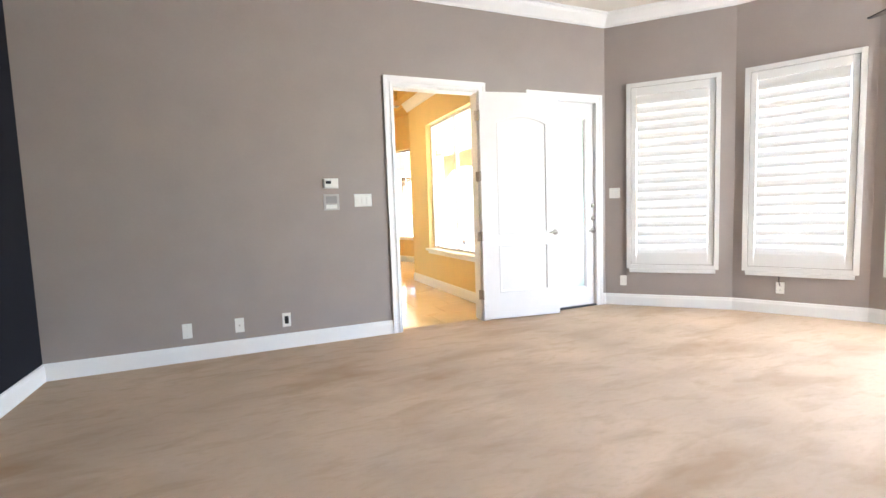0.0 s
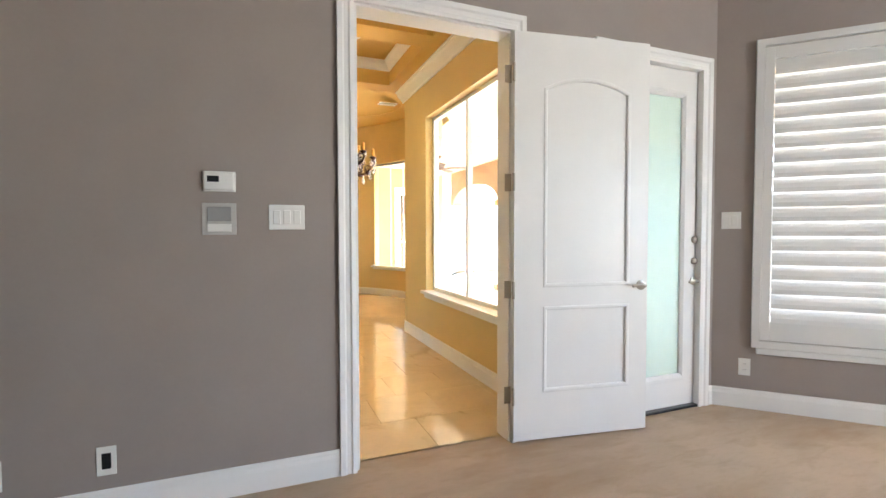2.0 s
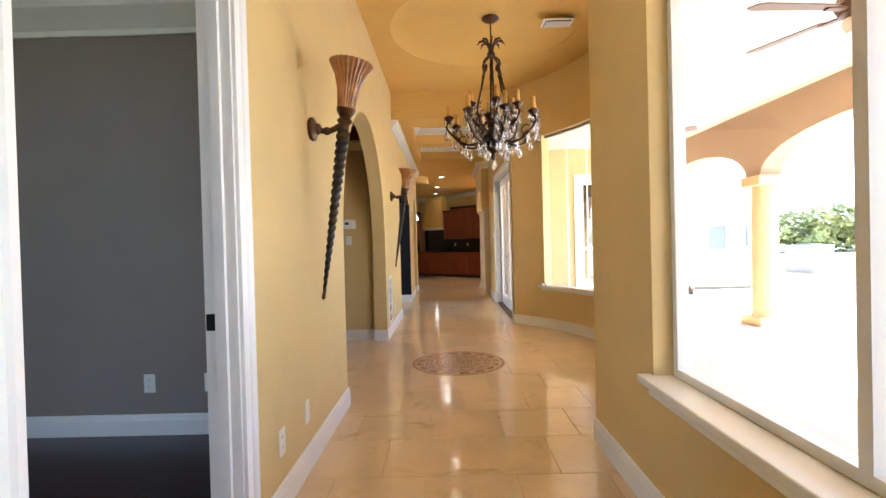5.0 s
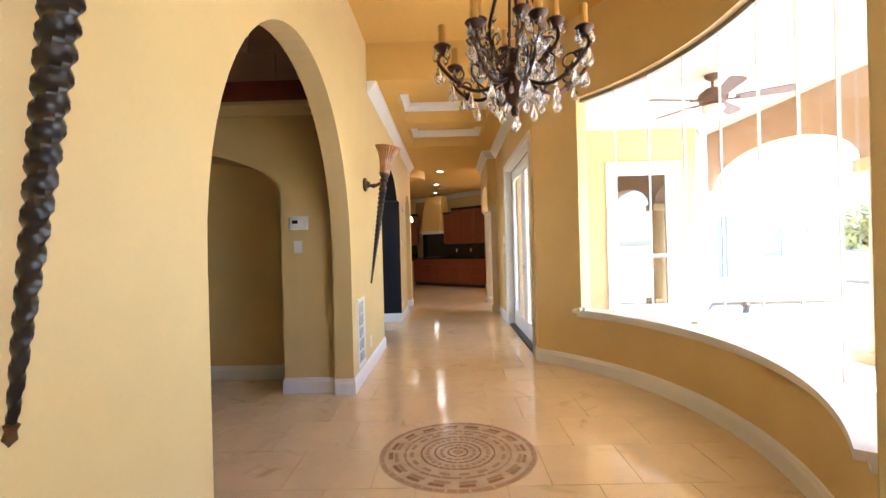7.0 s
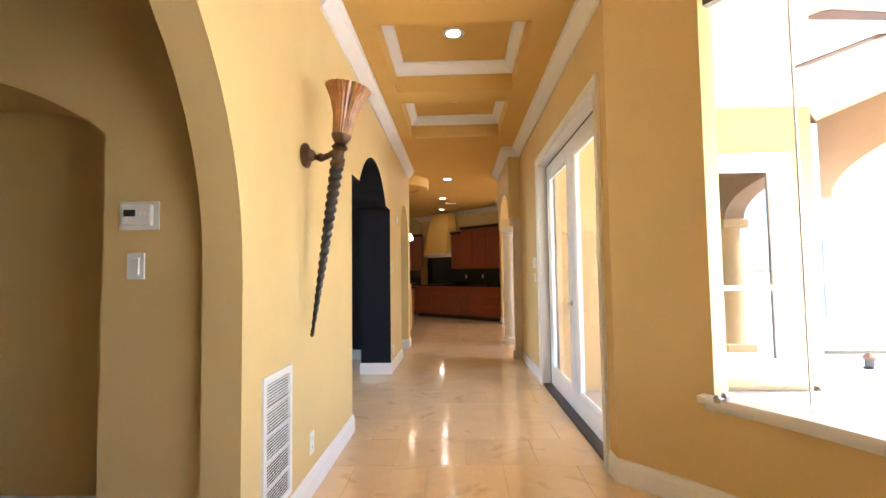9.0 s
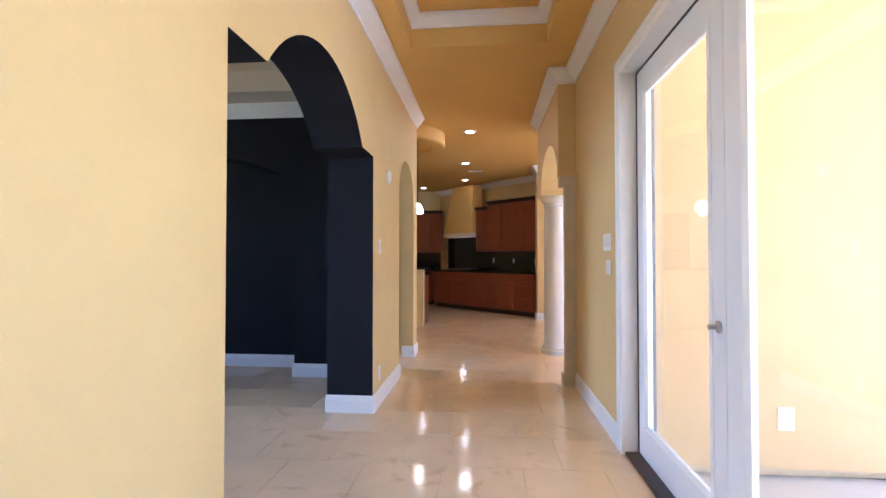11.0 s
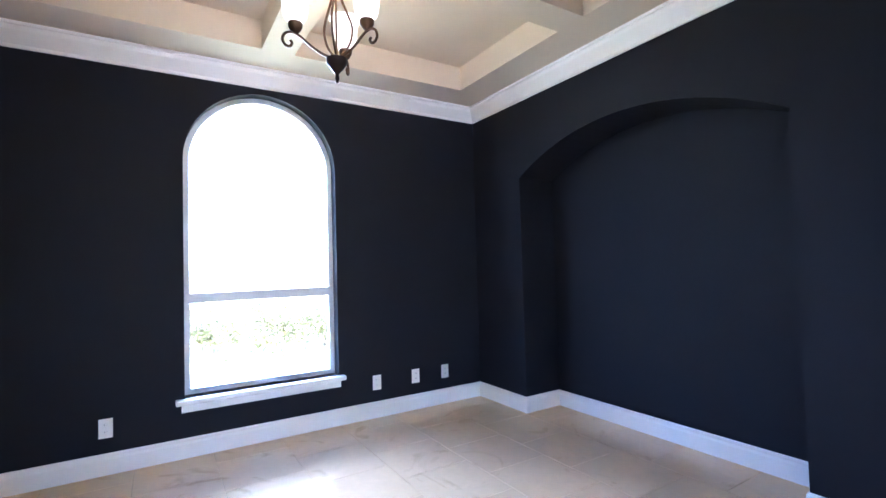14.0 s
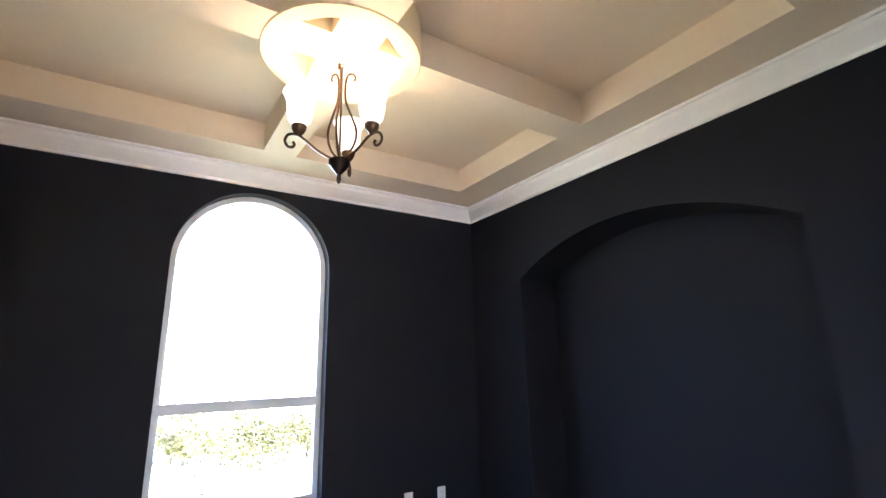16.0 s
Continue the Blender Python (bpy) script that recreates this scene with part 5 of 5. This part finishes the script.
def base_unit(m, w, kind, label):
    root = empty("base_cabinet", m)
    part("body", box(0.001, w - 0.001, 0.10, 0.865, -0.58, 0.0), CHERRY, root)
    part("toe_kick", box(0, w, 0.0, 0.10, -0.58, -0.06), mat("dark toe kick", hexc("2A1710"), 0.5), root)
    if kind == "drawers":
        for a, b in ((0.12, 0.37), (0.38, 0.62), (0.63, 0.85)):
            d = part("drawer_front", box(0.006, w - 0.006, a, b, 0.001, 0.022, bevel=0.004), CHERRY, root)
            part("knob", lathe([(0, 0), (0.006, 0), (0.006, 0.012), (0.013, 0.02), (0, 0.026)], 10, pose(w / 2, (a + b) / 2, 0.022)), BRONZE, d)
    else:
        n = max(1, round(w / 0.42))
        for i in range(n):
            door_panel(root, w * i / n, w * (i + 1) / n, 0.12, 0.68, m, knob=(w * (i + 0.85) / n if i % 2 == 0 else w * (i + 0.15) / n, 0.64))
            part("drawer_front", box(w * i / n + 0.004, w * (i + 1) / n - 0.004, 0.69, 0.85, 0.001, 0.022, bevel=0.004), CHERRY, root)
    return tagged(root, label, "cabinet", group="kitchen base cabinets")


def wall_unit(m, w, z0, z1, label, depth=0.33):
    root = empty("wall_cabinet", m)
    part("body", box(0.001, w - 0.001, z0, z1, -depth, 0.0), CHERRY, root)
    n = max(1, round(w / 0.42))
    for i in range(n):
        door_panel(root, w * i / n, w * (i + 1) / n, z0 + 0.01, z1 - 0.01, m)
    part("cornice", sweep([(0, 0.0), (w, 0.0)], [(0.0, z1), (0.02, z1), (0.06, z1 + 0.05), (0.07, z1 + 0.07), (-0.33, z1 + 0.07), (-0.33, z1)], Matrix(((1, 0, 0, 0), (0, 0, 1, 0), (0, 1, 0, 0), (0, 0, 0, 1)))), mat("dark stained cornice", hexc("2B150D"), 0.35, vary=0.1), root)
    return tagged(root, label, "cabinet", group="kitchen wall cabinets")


u = -0.28
for w, k in ((0.62, "doors"), (0.50, "doors"), (0.50, "drawers"), (0.88, "doors"), (0.54, "drawers")):
    base_unit(KM @ pose(u, 0, 0), w, k, "cherry wood base cabinet under black granite")
    u += w
structure(add_mesh("worktop", box(-0.30, KL + 0.02, 0.866, 0.905, -0.60, 0.03, bevel=0.006, m=KM), GRANITE), "polished black granite worktop along the slanting wall", "worktop")
bm = box(0.90, KL + 0.02, 0.906, 1.34, -0.60, -0.585, m=KM)
bm_box(bm, -0.42, 0.90, 0.906, 1.70, -0.60, -0.585, m=KM)
structure(add_mesh("backsplash", bm, GRANITE), "black granite backsplash", "backsplash")
KU = KM @ pose(0, 0, -0.26)
for a, w, z1 in ((0.90, 0.36, 2.29), (1.26, 0.90, 2.40), (2.16, 0.50, 2.40)):
    wall_unit(KU @ pose(a, 0, 0), w, 1.34, z1, "cherry wood wall cabinet with a dark cornice")
hood = empty("range_hood", KM @ pose(0.42, 0, -0.58))
bm = bmesh.new()
lo = [bm.verts.new(p) for p in ((-0.45, 1.78, 0), (0.45, 1.78, 0), (0.45, 1.78, 0.5), (-0.45, 1.78, 0.5))]
hi = [bm.verts.new(p) for p in ((-0.34, 2.93, 0), (0.34, 2.93, 0), (0.34, 2.93, 0.28), (-0.34, 2.93, 0.28))]
for i in range(4):
    bm.faces.new((lo[i], lo[(i + 1) % 4], hi[(i + 1) % 4], hi[i]))
bm.faces.new(lo)
bm.faces.new(hi)
part("flue", bm, CEILY, hood, "yellow plaster flue")
part("skirt", box(-0.46, 0.46, 1.70, 1.78, 0, 0.52, bevel=0.01), CREAM, hood, "cream plaster skirt")
tagged(hood, "flared yellow plaster range hood between the wall cabinets", "range hood")
for a in (1.15, 1.75, 2.35, 2.55):
    plate("outlet", KM @ pose(a, 1.13, -0.584), 0.075, 0.118, duplex, "outlet on the black backsplash", "outlet", STEEL, "outlets on the backsplash")
cook = empty("cooktop", KM @ pose(0.42, 0.906, -0.30, -90))
part("plate", box(-0.42, 0.42, -0.24, 0.24, 0, 0.012, bevel=0.003), STEEL, cook)
for x in (-0.26, 0, 0.26):
    part("grate", panel(rect(x - 0.11, x + 0.11, -0.2, 0.2), [rect(x - 0.09, x - 0.01, -0.18, 0.18), rect(x + 0.01, x + 0.09, -0.18, 0.18)], pose(0, 0, 0.04), 0.012, [BLACKP] * 3), BLACKP, cook)
tagged(cook, "steel gas cooktop with black grates on the worktop", "cooktop")
kl = KM @ pose(0.42, 1.52, -0.3)
bulb("hood_lamp", tuple(kl.translation), 0.25, (1.0, 0.85, 0.65), 0.04)
kl = KM @ pose(1.7, 1.30, -0.35)
# left run with oven tower
LM = wall_frame(-2.2, 20.98, 0.2, 20.98)
base_unit(LM @ pose(1.60, 0, 0), 0.85, "doors", "cherry wood base cabinet under black granite")
structure(add_mesh("worktop", box(1.58, 2.75, 0.866, 0.905, -0.60, 0.03, bevel=0.006, m=LM), GRANITE), "polished black granite worktop beside the oven tower", "worktop")
structure(add_mesh("backsplash", box(1.58, 2.75, 0.906, 1.34, -0.60, -0.585, m=LM), GRANITE), "black granite backsplash", "backsplash")
wall_unit(LM @ pose(1.60, 0, -0.26), 1.08, 1.34, 2.36, "cherry wood wall cabinet with a dark cornice")
tower = empty("oven_tower", LM @ pose(0.75, 0, 0.02))
part("body", box(0, 0.84, 0, 2.30, -0.60, 0), CHERRY, tower)
ov = part("oven", box(0.05, 0.79, 0.75, 1.45, 0.001, 0.03, bevel=0.006), BLACKP, tower, "black glass oven")
part("oven_handle", tube([(0.12, 1.28, 0.03), (0.12, 1.28, 0.07), (0.72, 1.28, 0.07), (0.72, 1.28, 0.03)], 0.012, 8), STEEL, ov)
part("control_panel", box(0.08, 0.76, 1.34, 1.42, 0.03, 0.034), STEEL, ov)
door_panel(tower, 0, 0.42, 1.48, 2.28, None)
door_panel(tower, 0.42, 0.84, 1.48, 2.28, None)
part("drawer_front", box(0.01, 0.83, 0.12, 0.70, 0.001, 0.022, bevel=0.004), CHERRY, tower)
tagged(tower, "tall cherry wood oven tower with a built-in oven", "oven cabinet")
# breakfast bar
bar = empty("breakfast_bar", pose(0, 0, 0))
part("half_wall", box(-1.6, 0.52, 17.2, 17.34, 0, 1.0), YELLOW, bar, "yellow half wall")
part("bar_top", box(-1.65, 0.60, 17.08, 17.55, 1.0, 1.04, bevel=0.008), GRANITE, bar, "black granite bar top")
part("cabinet_side", box(-1.6, 0.52, 17.345, 17.95, 0.0, 0.88), CHERRY, bar)
part("worktop", box(-1.62, 0.56, 17.346, 17.98, 0.881, 0.92, bevel=0.006), GRANITE, bar)
tagged(bar, "breakfast bar with a yellow half wall and granite top", "counter")
# round ceiling soffit with a pendant
bm = lathe([(0.62, 0), (0.62, -0.16), (0.60, -0.18), (0.45, -0.18), (0.43, -0.14), (0, -0.12)], 40, pose(0.40, 15.78, ZH - 0.001), close=False)
structure(add_mesh("ceiling_soffit", bm, CEILY, smooth=True), "round dropped yellow ceiling soffit", "ceiling")
pen = empty("pendant_lamp", pose(0.65, 15.6, -0.06))
part("cord", lathe([(0.006, 2.0), (0.006, ZH - 0.07)], 8), RUST, pen)
part("shade", lathe([(0.02, 2.03), (0.05, 2.01), (0.075, 1.95), (0.085, 1.89), (0.082, 1.89), (0.07, 1.95), (0.045, 2.0), (0.018, 2.02)], 24, None, False), PENDG, pen, "lit white glass shade", True)
tagged(pen, "small pendant lamp with a lit glass shade", "pendant lamp")
bulb("pendant_bulb", (0.65, 15.6, 1.80), 0.4, (1.0, 0.8, 0.55), 0.04)


# ---- outdoors: porch ----
def porch_column(y):
    root = empty("porch_column", pose(5.9, y, -0.06))
    part("base", box(-0.22, 0.22, -0.22, 0.22, 0, 0.12, bevel=0.01), STUCCO, root)
    part("shaft", lathe([(0.18, 0.12), (0.165, 0.16), (0.16, 1.0), (0.15, 1.92)], 28, close=False), STUCCO, root, "", True)
    part("capital", box(-0.2, 0.2, -0.2, 0.2, 1.92, 2.06, bevel=0.02), STUCCO, root)
    return tagged(root, "tan stucco porch column under the arches", "column", group="porch columns")


for y in (9.58, 6.12, 2.66):
    porch_column(y)


def fan(x, y, z, turn, drop_, label, light=True, metal=FANWOOD):
    root = empty("ceiling_fan", pose(x, y, z, 0, 0, turn))
    part("canopy", lathe([(0, 0), (0.075, 0), (0.07, -0.03), (0.03, -0.06), (0, -0.06)], 20), metal, root, "", True)
    part("downrod", lathe([(0.013, -drop_), (0.013, -0.05)], 10), metal, root)
    part("motor", lathe([(0, -drop_ + 0.03), (0.06, -drop_ + 0.02), (0.13, -drop_ - 0.03), (0.145, -drop_ - 0.08), (0.12, -drop_ - 0.13), (0.05, -drop_ - 0.16), (0, -drop_ - 0.16)], 28), metal, root, "", True)
    for i in range(5):
        a = 2 * math.pi * i / 5
        rot = Matrix.Rotation(a, 4, "Z")
        bl = part("blade", panel([(0.20, -0.055), (0.66, -0.075), (0.70, -0.04), (0.70, 0.04), (0.66, 0.075), (0.20, 0.055)], [], rot @ pose(0, 0, -drop_ - 0.10, -12), 0.008, [metal] * 3), metal, root)
        part("bracket", box(0.10, 0.24, -0.02, 0.02, -0.006, 0.006, m=rot @ pose(0, 0, -drop_ - 0.115)), metal, root)
    if light:
        part("light_bowl", lathe([(0.10, -drop_ - 0.16), (0.11, -drop_ - 0.19), (0.08, -drop_ - 0.24), (0, -drop_ - 0.26)], 24), mat("milk glass bowl", hexc("E8E0D2"), 0.3), root, "", True)
    return tagged(root, label, "ceiling fan", group="ceiling fans")


fan(4.31, 9.78, 2.92, 42, 0.16, "brown five-blade porch ceiling fan at rest")
fan(4.0, 5.9, 2.92, 40, 0.30, "brown five-blade porch ceiling fan at rest")
fan(3.9, -0.25, ZB, 63, 0.70, "dark brown bedroom ceiling fan at rest", True, DKBROWN)

fixed_window("window_3", wall_frame(2.60, 12.0, 5.3, 12.0) @ pose(0, 0, -0.05), 4.05 - 2.6, 4.95 - 2.6, 0.19, 2.32, [], 0.08, "white-framed porch window reflecting the arches", 0.06, glass=MIRRORGL)
part("meeting_rail", box(4.12 - 2.6, 4.88 - 2.6, 0.985, 1.035, -0.045, 0.0), WHITE, scene.objects["window_3"])
PT = wall_frame(2.60, 12.0, 5.3, 12.0)
structure(add_mesh("trim_porch_window", sweep([(4.05 - 2.6, 0.19), (4.05 - 2.6, 2.32), (4.95 - 2.6, 2.32), (4.95 - 2.6, 0.19)], [(0, 0), (0, 0.03), (0.11, 0.03), (0.11, 0)], PT, closed=True), HOUSEW), "white stucco trim round the porch window", "window trim")
SW = wall_frame(5.3, 12.0, 6.70, 14.15)
fixed_window("window_4", SW @ pose(0, 0, -0.05), 0.5, 1.6, 0.32, 2.33, [], 0.07, "white-framed porch window", 0.06)
WW = wall_frame(6.70, 14.15, 9.3, 14.15)
for a, b, c, d in WING:
    w = structure(add_mesh("window_wing", panel(rect(a, b, c, d), [rect(a + 0.03, b - 0.03, c + 0.03, d - 0.03)], WW @ pose(0, 0, -0.04), 0.05, [WHITE] * 3), WHITE), "white-framed window in the sunlit house wall", "window")
    part("pane", box(a + 0.03, b - 0.03, c + 0.03, d - 0.03, -0.08, -0.07, m=WW), BLUEGL, w)
# unseen window added to go with the living room fill lamp
fixed_window("window_5", wall_frame(9.3, 19.5, 9.3, 14.31) @ pose(0, 0, -0.05), 0.8, 3.3, 0.3, 2.5, [2.05], 0.07, "white-framed living room window, unseen, added to let in light", 0.06)
ob = plate("outlet", PT @ pose(3.31 - 2.6, 0.285, 0), 0.09, 0.13, duplex, "weathered white outlet cover on the porch wall", "outlet")

ac = empty("air_conditioner", pose(12.9, 17.8, -0.06, 0, 0, 20))
part("casing", box(-0.45, 0.45, -0.45, 0.45, 0.05, 0.90, bevel=0.03), mat("grey metal casing", hexc("8C9094"), 0.5, vary=0.1), ac)
part("pad", box(-0.55, 0.55, -0.55, 0.55, 0, 0.05), CONCRETE, ac)
for i in range(9):
    part("louvre", box(-0.40, 0.40, -0.462, -0.448, 0.14 + i * 0.08, 0.17 + i * 0.08), STEEL, ac)
part("fan_guard", lathe([(0.34, 0.90), (0.36, 0.92), (0.34, 0.93), (0.10, 0.94), (0, 0.94)], 24), BLACKP, ac)
tagged(ac, "grey outdoor air conditioner standing by the patio", "air conditioner")
lampb = empty("patio_light", pose(6.71, 13.12, -0.06))
part("post", lathe([(0.07, 0), (0.07, 0.02), (0.05, 0.03), (0.05, 0.12), (0, 0.12)], 14), BLACKP, lampb)
part("cap", lathe([(0, 0.20), (0.03, 0.195), (0.075, 0.14), (0.075, 0.12), (0, 0.12)], 14), BRONZE, lampb)
tagged(lampb, "low dark path light on the patio", "path light")
crate = empty("wooden_planter", pose(16.5, 14.6, -0.06))
for k, z in enumerate((0.05, 0.32, 0.59, 0.86)):
    part("board", box(-1.2, 1.2, -0.5, -0.46, z, z + 0.25, bevel=0.006), REDWOOD, crate)
    part("board", box(-1.2, -1.16, -0.45, 0.5, z, z + 0.25, bevel=0.006), REDWOOD, crate)
for x in (-1.2, 1.12):
    part("post", box(x, x + 0.08, -0.56, -0.50, 0, 1.2), REDWOOD, crate)
tagged(crate, "weathered wooden planter box beyond the patio", "planter")


def foliage(rng, centre, size, n, leaf):
    """Leaves as small bent blades in uneven clumps."""
    verts, faces = [], []
    clumps = [Vector((rng.gauss(0, 0.42) * size[0], rng.gauss(0, 0.42) * size[1], rng.gauss(0, 0.38) * size[2])) for _ in range(max(6, n // 70))]
    for i in range(n):
        c = clumps[rng.randrange(len(clumps))]
        p = Vector(centre) + c + Vector((rng.gauss(0, 0.13) * size[0], rng.gauss(0, 0.13) * size[1], rng.gauss(0, 0.12) * size[2]))
        d = Vector((rng.gauss(0, 1), rng.gauss(0, 1), rng.gauss(0, 0.6))).normalized()
        s = d.cross(Vector((rng.gauss(0, 1), rng.gauss(0, 1), rng.gauss(0, 1)))).normalized()
        l, k = leaf * rng.uniform(0.6, 1.3), len(verts)
        verts += [p, p + d * l * 0.5 + s * l * 0.28, p + d * l, p + d * l * 0.5 - s * l * 0.28]
        faces.append((k, k + 1, k + 2, k + 3))
    return verts, faces


def plant(name, at, height, spread, n, leaf, seed, label, category, trunk=0.06, low=0.66, leaves=None):
    rng = random.Random(seed)
    root = empty(name, pose(*at))
    base = height * 0.35
    bm = bmesh.new()
    bm_tube(bm, [(0, 0, 0), (0.02 * height, 0.01 * height, base), (-0.01 * height, 0.03 * height, height * 0.75)], trunk, 8, [1, 0.7, 0.3])
    for i in range(6):
        a = rng.uniform(0, 6.28)
        r = spread * rng.uniform(0.4, 0.8)
        bm_tube(bm, [(0.015 * height, 0, base * rng.uniform(0.5, 1.2)), (r * 0.5 * math.cos(a), r * 0.5 * math.sin(a), height * 0.6), (r * math.cos(a), r * math.sin(a), height * rng.uniform(0.7, 0.9))], trunk * 0.5, 6, [1, 0.6, 0.2])
    part("trunk", bm, BARK, root)
    vs, fs = foliage(rng, (0, 0, height * low), (spread, spread, height * 0.42), n, leaf)
    me = bpy.data.meshes.new("crown")
    me.from_pydata(vs, [], fs)
    me.materials.append(leaves or LEAF)
    ob = new("crown", me)
    ob.parent = root
    return tagged(root, label, category)


for x, y, h, sp, n, seed in ((-7.4, 12.75, 1.15, 0.95, 6500, 3), (-7.8, 13.7, 1.0, 0.8, 4200, 4), (-8.3, 11.9, 1.0, 0.7, 3600, 8), (-7.4, 14.5, 0.9, 0.7, 3000, 11)):
    plant("shrub", (x, y, -0.16), h, sp, n, 0.055, seed, "pale green garden shrub outside the arched window", "shrub", 0.02, 0.42, SHRUBLEAF)
plant("shrub", (-8.6, 11.75, -0.16), 1.05, 0.5, 2600, 0.07, 5, "small garden shrub outside the arched window", "shrub", 0.02, 0.5, SHRUBLEAF)
plant("tree", (-8.2, 14.5, -0.16), 2.3, 0.55, 1500, 0.09, 6, "young garden tree with sparse leaves", "tree", 0.05, 0.66, SHRUBLEAF)
for i, (x, y, h, s) in enumerate(((27.5, 38, 3.0, 2.4), (29, 38.5, 3.4, 2.6), (31, 39, 3.6, 3.2), (33, 38, 3.0, 2.6), (35, 41, 4.2, 3.6), (38, 38, 3.8, 3.6), (42, 36, 3.4, 3.6), (45, 33, 3.2, 3.4), (50, 34, 3.8, 4), (40, 44, 4.6, 4))):
    plant("tree", (x, y, -0.16), h, s, 3000, 0.42, 20 + i, "green garden tree beyond the patio", "tree", 0.14, 0.5)
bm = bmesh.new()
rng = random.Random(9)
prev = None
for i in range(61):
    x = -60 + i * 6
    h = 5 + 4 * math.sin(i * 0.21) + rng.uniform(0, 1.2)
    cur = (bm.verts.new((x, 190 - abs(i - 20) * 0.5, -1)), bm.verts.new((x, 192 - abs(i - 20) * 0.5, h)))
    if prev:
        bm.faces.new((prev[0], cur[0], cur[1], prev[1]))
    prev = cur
# bluish base colour stands in for the haze of distance
structure(add_mesh("backdrop_hills", bm, mat("haze-tinted far woods", hexc("6F8A86"), 0.9, vary=0.2, scale=0.3)), "wooded hills on the horizon with haze in their colour", "hills")

# ---- floor medallion ----
MXC, MYC = 1.57, 7.68
med = empty("floor_medallion", pose(MXC, MYC, 0.0))
part("disc", lathe([(0, -0.004), (0.46, -0.004), (0.46, 0.0015), (0, 0.0015)], 64), MOSA, med)
rings = [(0.425, 0.455, 44, MOSC, 0.05), (0.375, 0.405, 16, MOSB, 0.42), (0.345, 0.372, 16, MOSC, 0.25), (0.300, 0.318, 30, MOSC, 0.10), (0.255, 0.285, 16, MOSC, 0.40), (0.205, 0.222, 36, MOSB, 0.12), (0.165, 0.190, 28, MOSC, 0.30), (0.125, 0.140, 24, MOSB, 0.10), (0.085, 0.110, 14, MOSC, 0.25), (0.050, 0.065, 12, MOSB, 0.12), (0.006, 0.032, 6, MOSC, 0.20)]
mrng = random.Random(12)
for r0, r1, n, mt, gap in rings:
    shapes = []
    for k in range(3):
        bm = bmesh.new()
        w = 2 * math.pi / n * (1 - gap) * mrng.uniform(0.82, 1.08)
        arc_block(bm, 0, 0, r0 + mrng.uniform(0, 0.006), r1 - mrng.uniform(0, 0.006), 0, w, 0.001, 0.0032, 3)
        shapes.append(bm)
    meshes = []
    for i in range(n):
        if i < 3:
            o = part("mosaic_piece", shapes[i], mt, med)
            meshes.append(o.data)
        else:
            o = new("mosaic_piece", meshes[mrng.randrange(3)])
            o.parent = med
        o.rotation_euler = (0, 0, 2 * math.pi * (i + mrng.uniform(-0.06, 0.06)) / n)
tagged(med, "round tan and brown stone mosaic medallion in the floor", "floor medallion")

# ---- floor tiles ----
T = 0.4585
floor = slab("floor", [(-4.0, 6.1), (0.60, 6.1), (0.60, YH - 0.03), (X1 + 0.1, YH - 0.03), (X1 + 0.1, 5.8), (3.0, 6.5), (3.33, 7.3), (3.33, 8.4), (3.0, 9.2), (X2 + 0.12, 9.85), (X2 + 0.12, 12.05), (5.2, 12.1), (6.6, 14.25), (9.25, 14.25), (9.25, 22.4), (-4.0, 22.4)], [], -0.0045, -0.06, GROUT, "polished travertine tile floor laid in running bond", "floor")
slab("floor_doorway", rect(1.115, 1.985, 2.68, YH - 0.02), [], -0.002, -0.05, TRAV, "travertine strip in the bedroom doorway", "floor")
tile_bm = box(0.001, T - 0.001, 0.001, T - 0.001, -0.005, 0.0, bevel=0.001)
tile_mesh = None
rest = []


def tile_near(x, y):
    if YH - 0.2 < y < 15.2 and X0 - 0.45 < x < X1 + 0.05:
        return True
    return 5.7 < y < 10.0 and x > X0 and math.hypot(x + T / 2 - CX, y + T / 2 - CY) < CR + 0.12


def tile_far(x, y):
    cx, cy = x + T / 2, y + T / 2
    if cx < 0.85 and 6.15 < cy < 9.6:
        return True
    if cx < 0.85 and 9.6 < cy < 14.4 and cx > -3.2:
        return True
    if cy > 12.2 and cx > 2.5 and cx < min(7.1, 4.9 + (cy - 12.1) * 0.65):
        return True
    if cx > 2.3 and cx < 2.62 and cy > 9.7 and cy < 12.3:
        return True
    return 14.6 < cy < 22 and cx < 7.3


rows = range(-1, 43)
for r in rows:
    y = YH + 0.08 + (r - 0) * T - 0.13
    off = (r % 2) * T / 2 + 0.205
    for c in range(-10, 15):
        x = off + c * T
        if tile_near(x, y):
            if tile_mesh is None:
                o = add_mesh("tile", tile_bm, TRAV, floor)
                tile_mesh = o.data
            else:
                o = new("tile", tile_mesh)
                o.parent = floor
            o.location = (x, y, 0)
        elif tile_far(x, y):
            rest.append((x, y))
vs, fs = [], []
for x, y in rest:
    k = len(vs)
    for z, e in ((-0.005, 0.001), (0.0, 0.002)):
        vs += [(x + e, y + e, z), (x + T - e, y + e, z), (x + T - e, y + T - e, z), (x + e, y + T - e, z)]
    fs += [(k + 4, k + 5, k + 6, k + 7), (k, k + 1, k + 5, k + 4), (k + 1, k + 2, k + 6, k + 5), (k + 2, k + 3, k + 7, k + 6), (k + 3, k, k + 4, k + 7)]
me = bpy.data.meshes.new("tiles")
me.from_pydata(vs, [], fs)
me.materials.append(TRAV)
ob = new("tiles", me)
ob.parent = floor
ob["kind"] = "stuff"
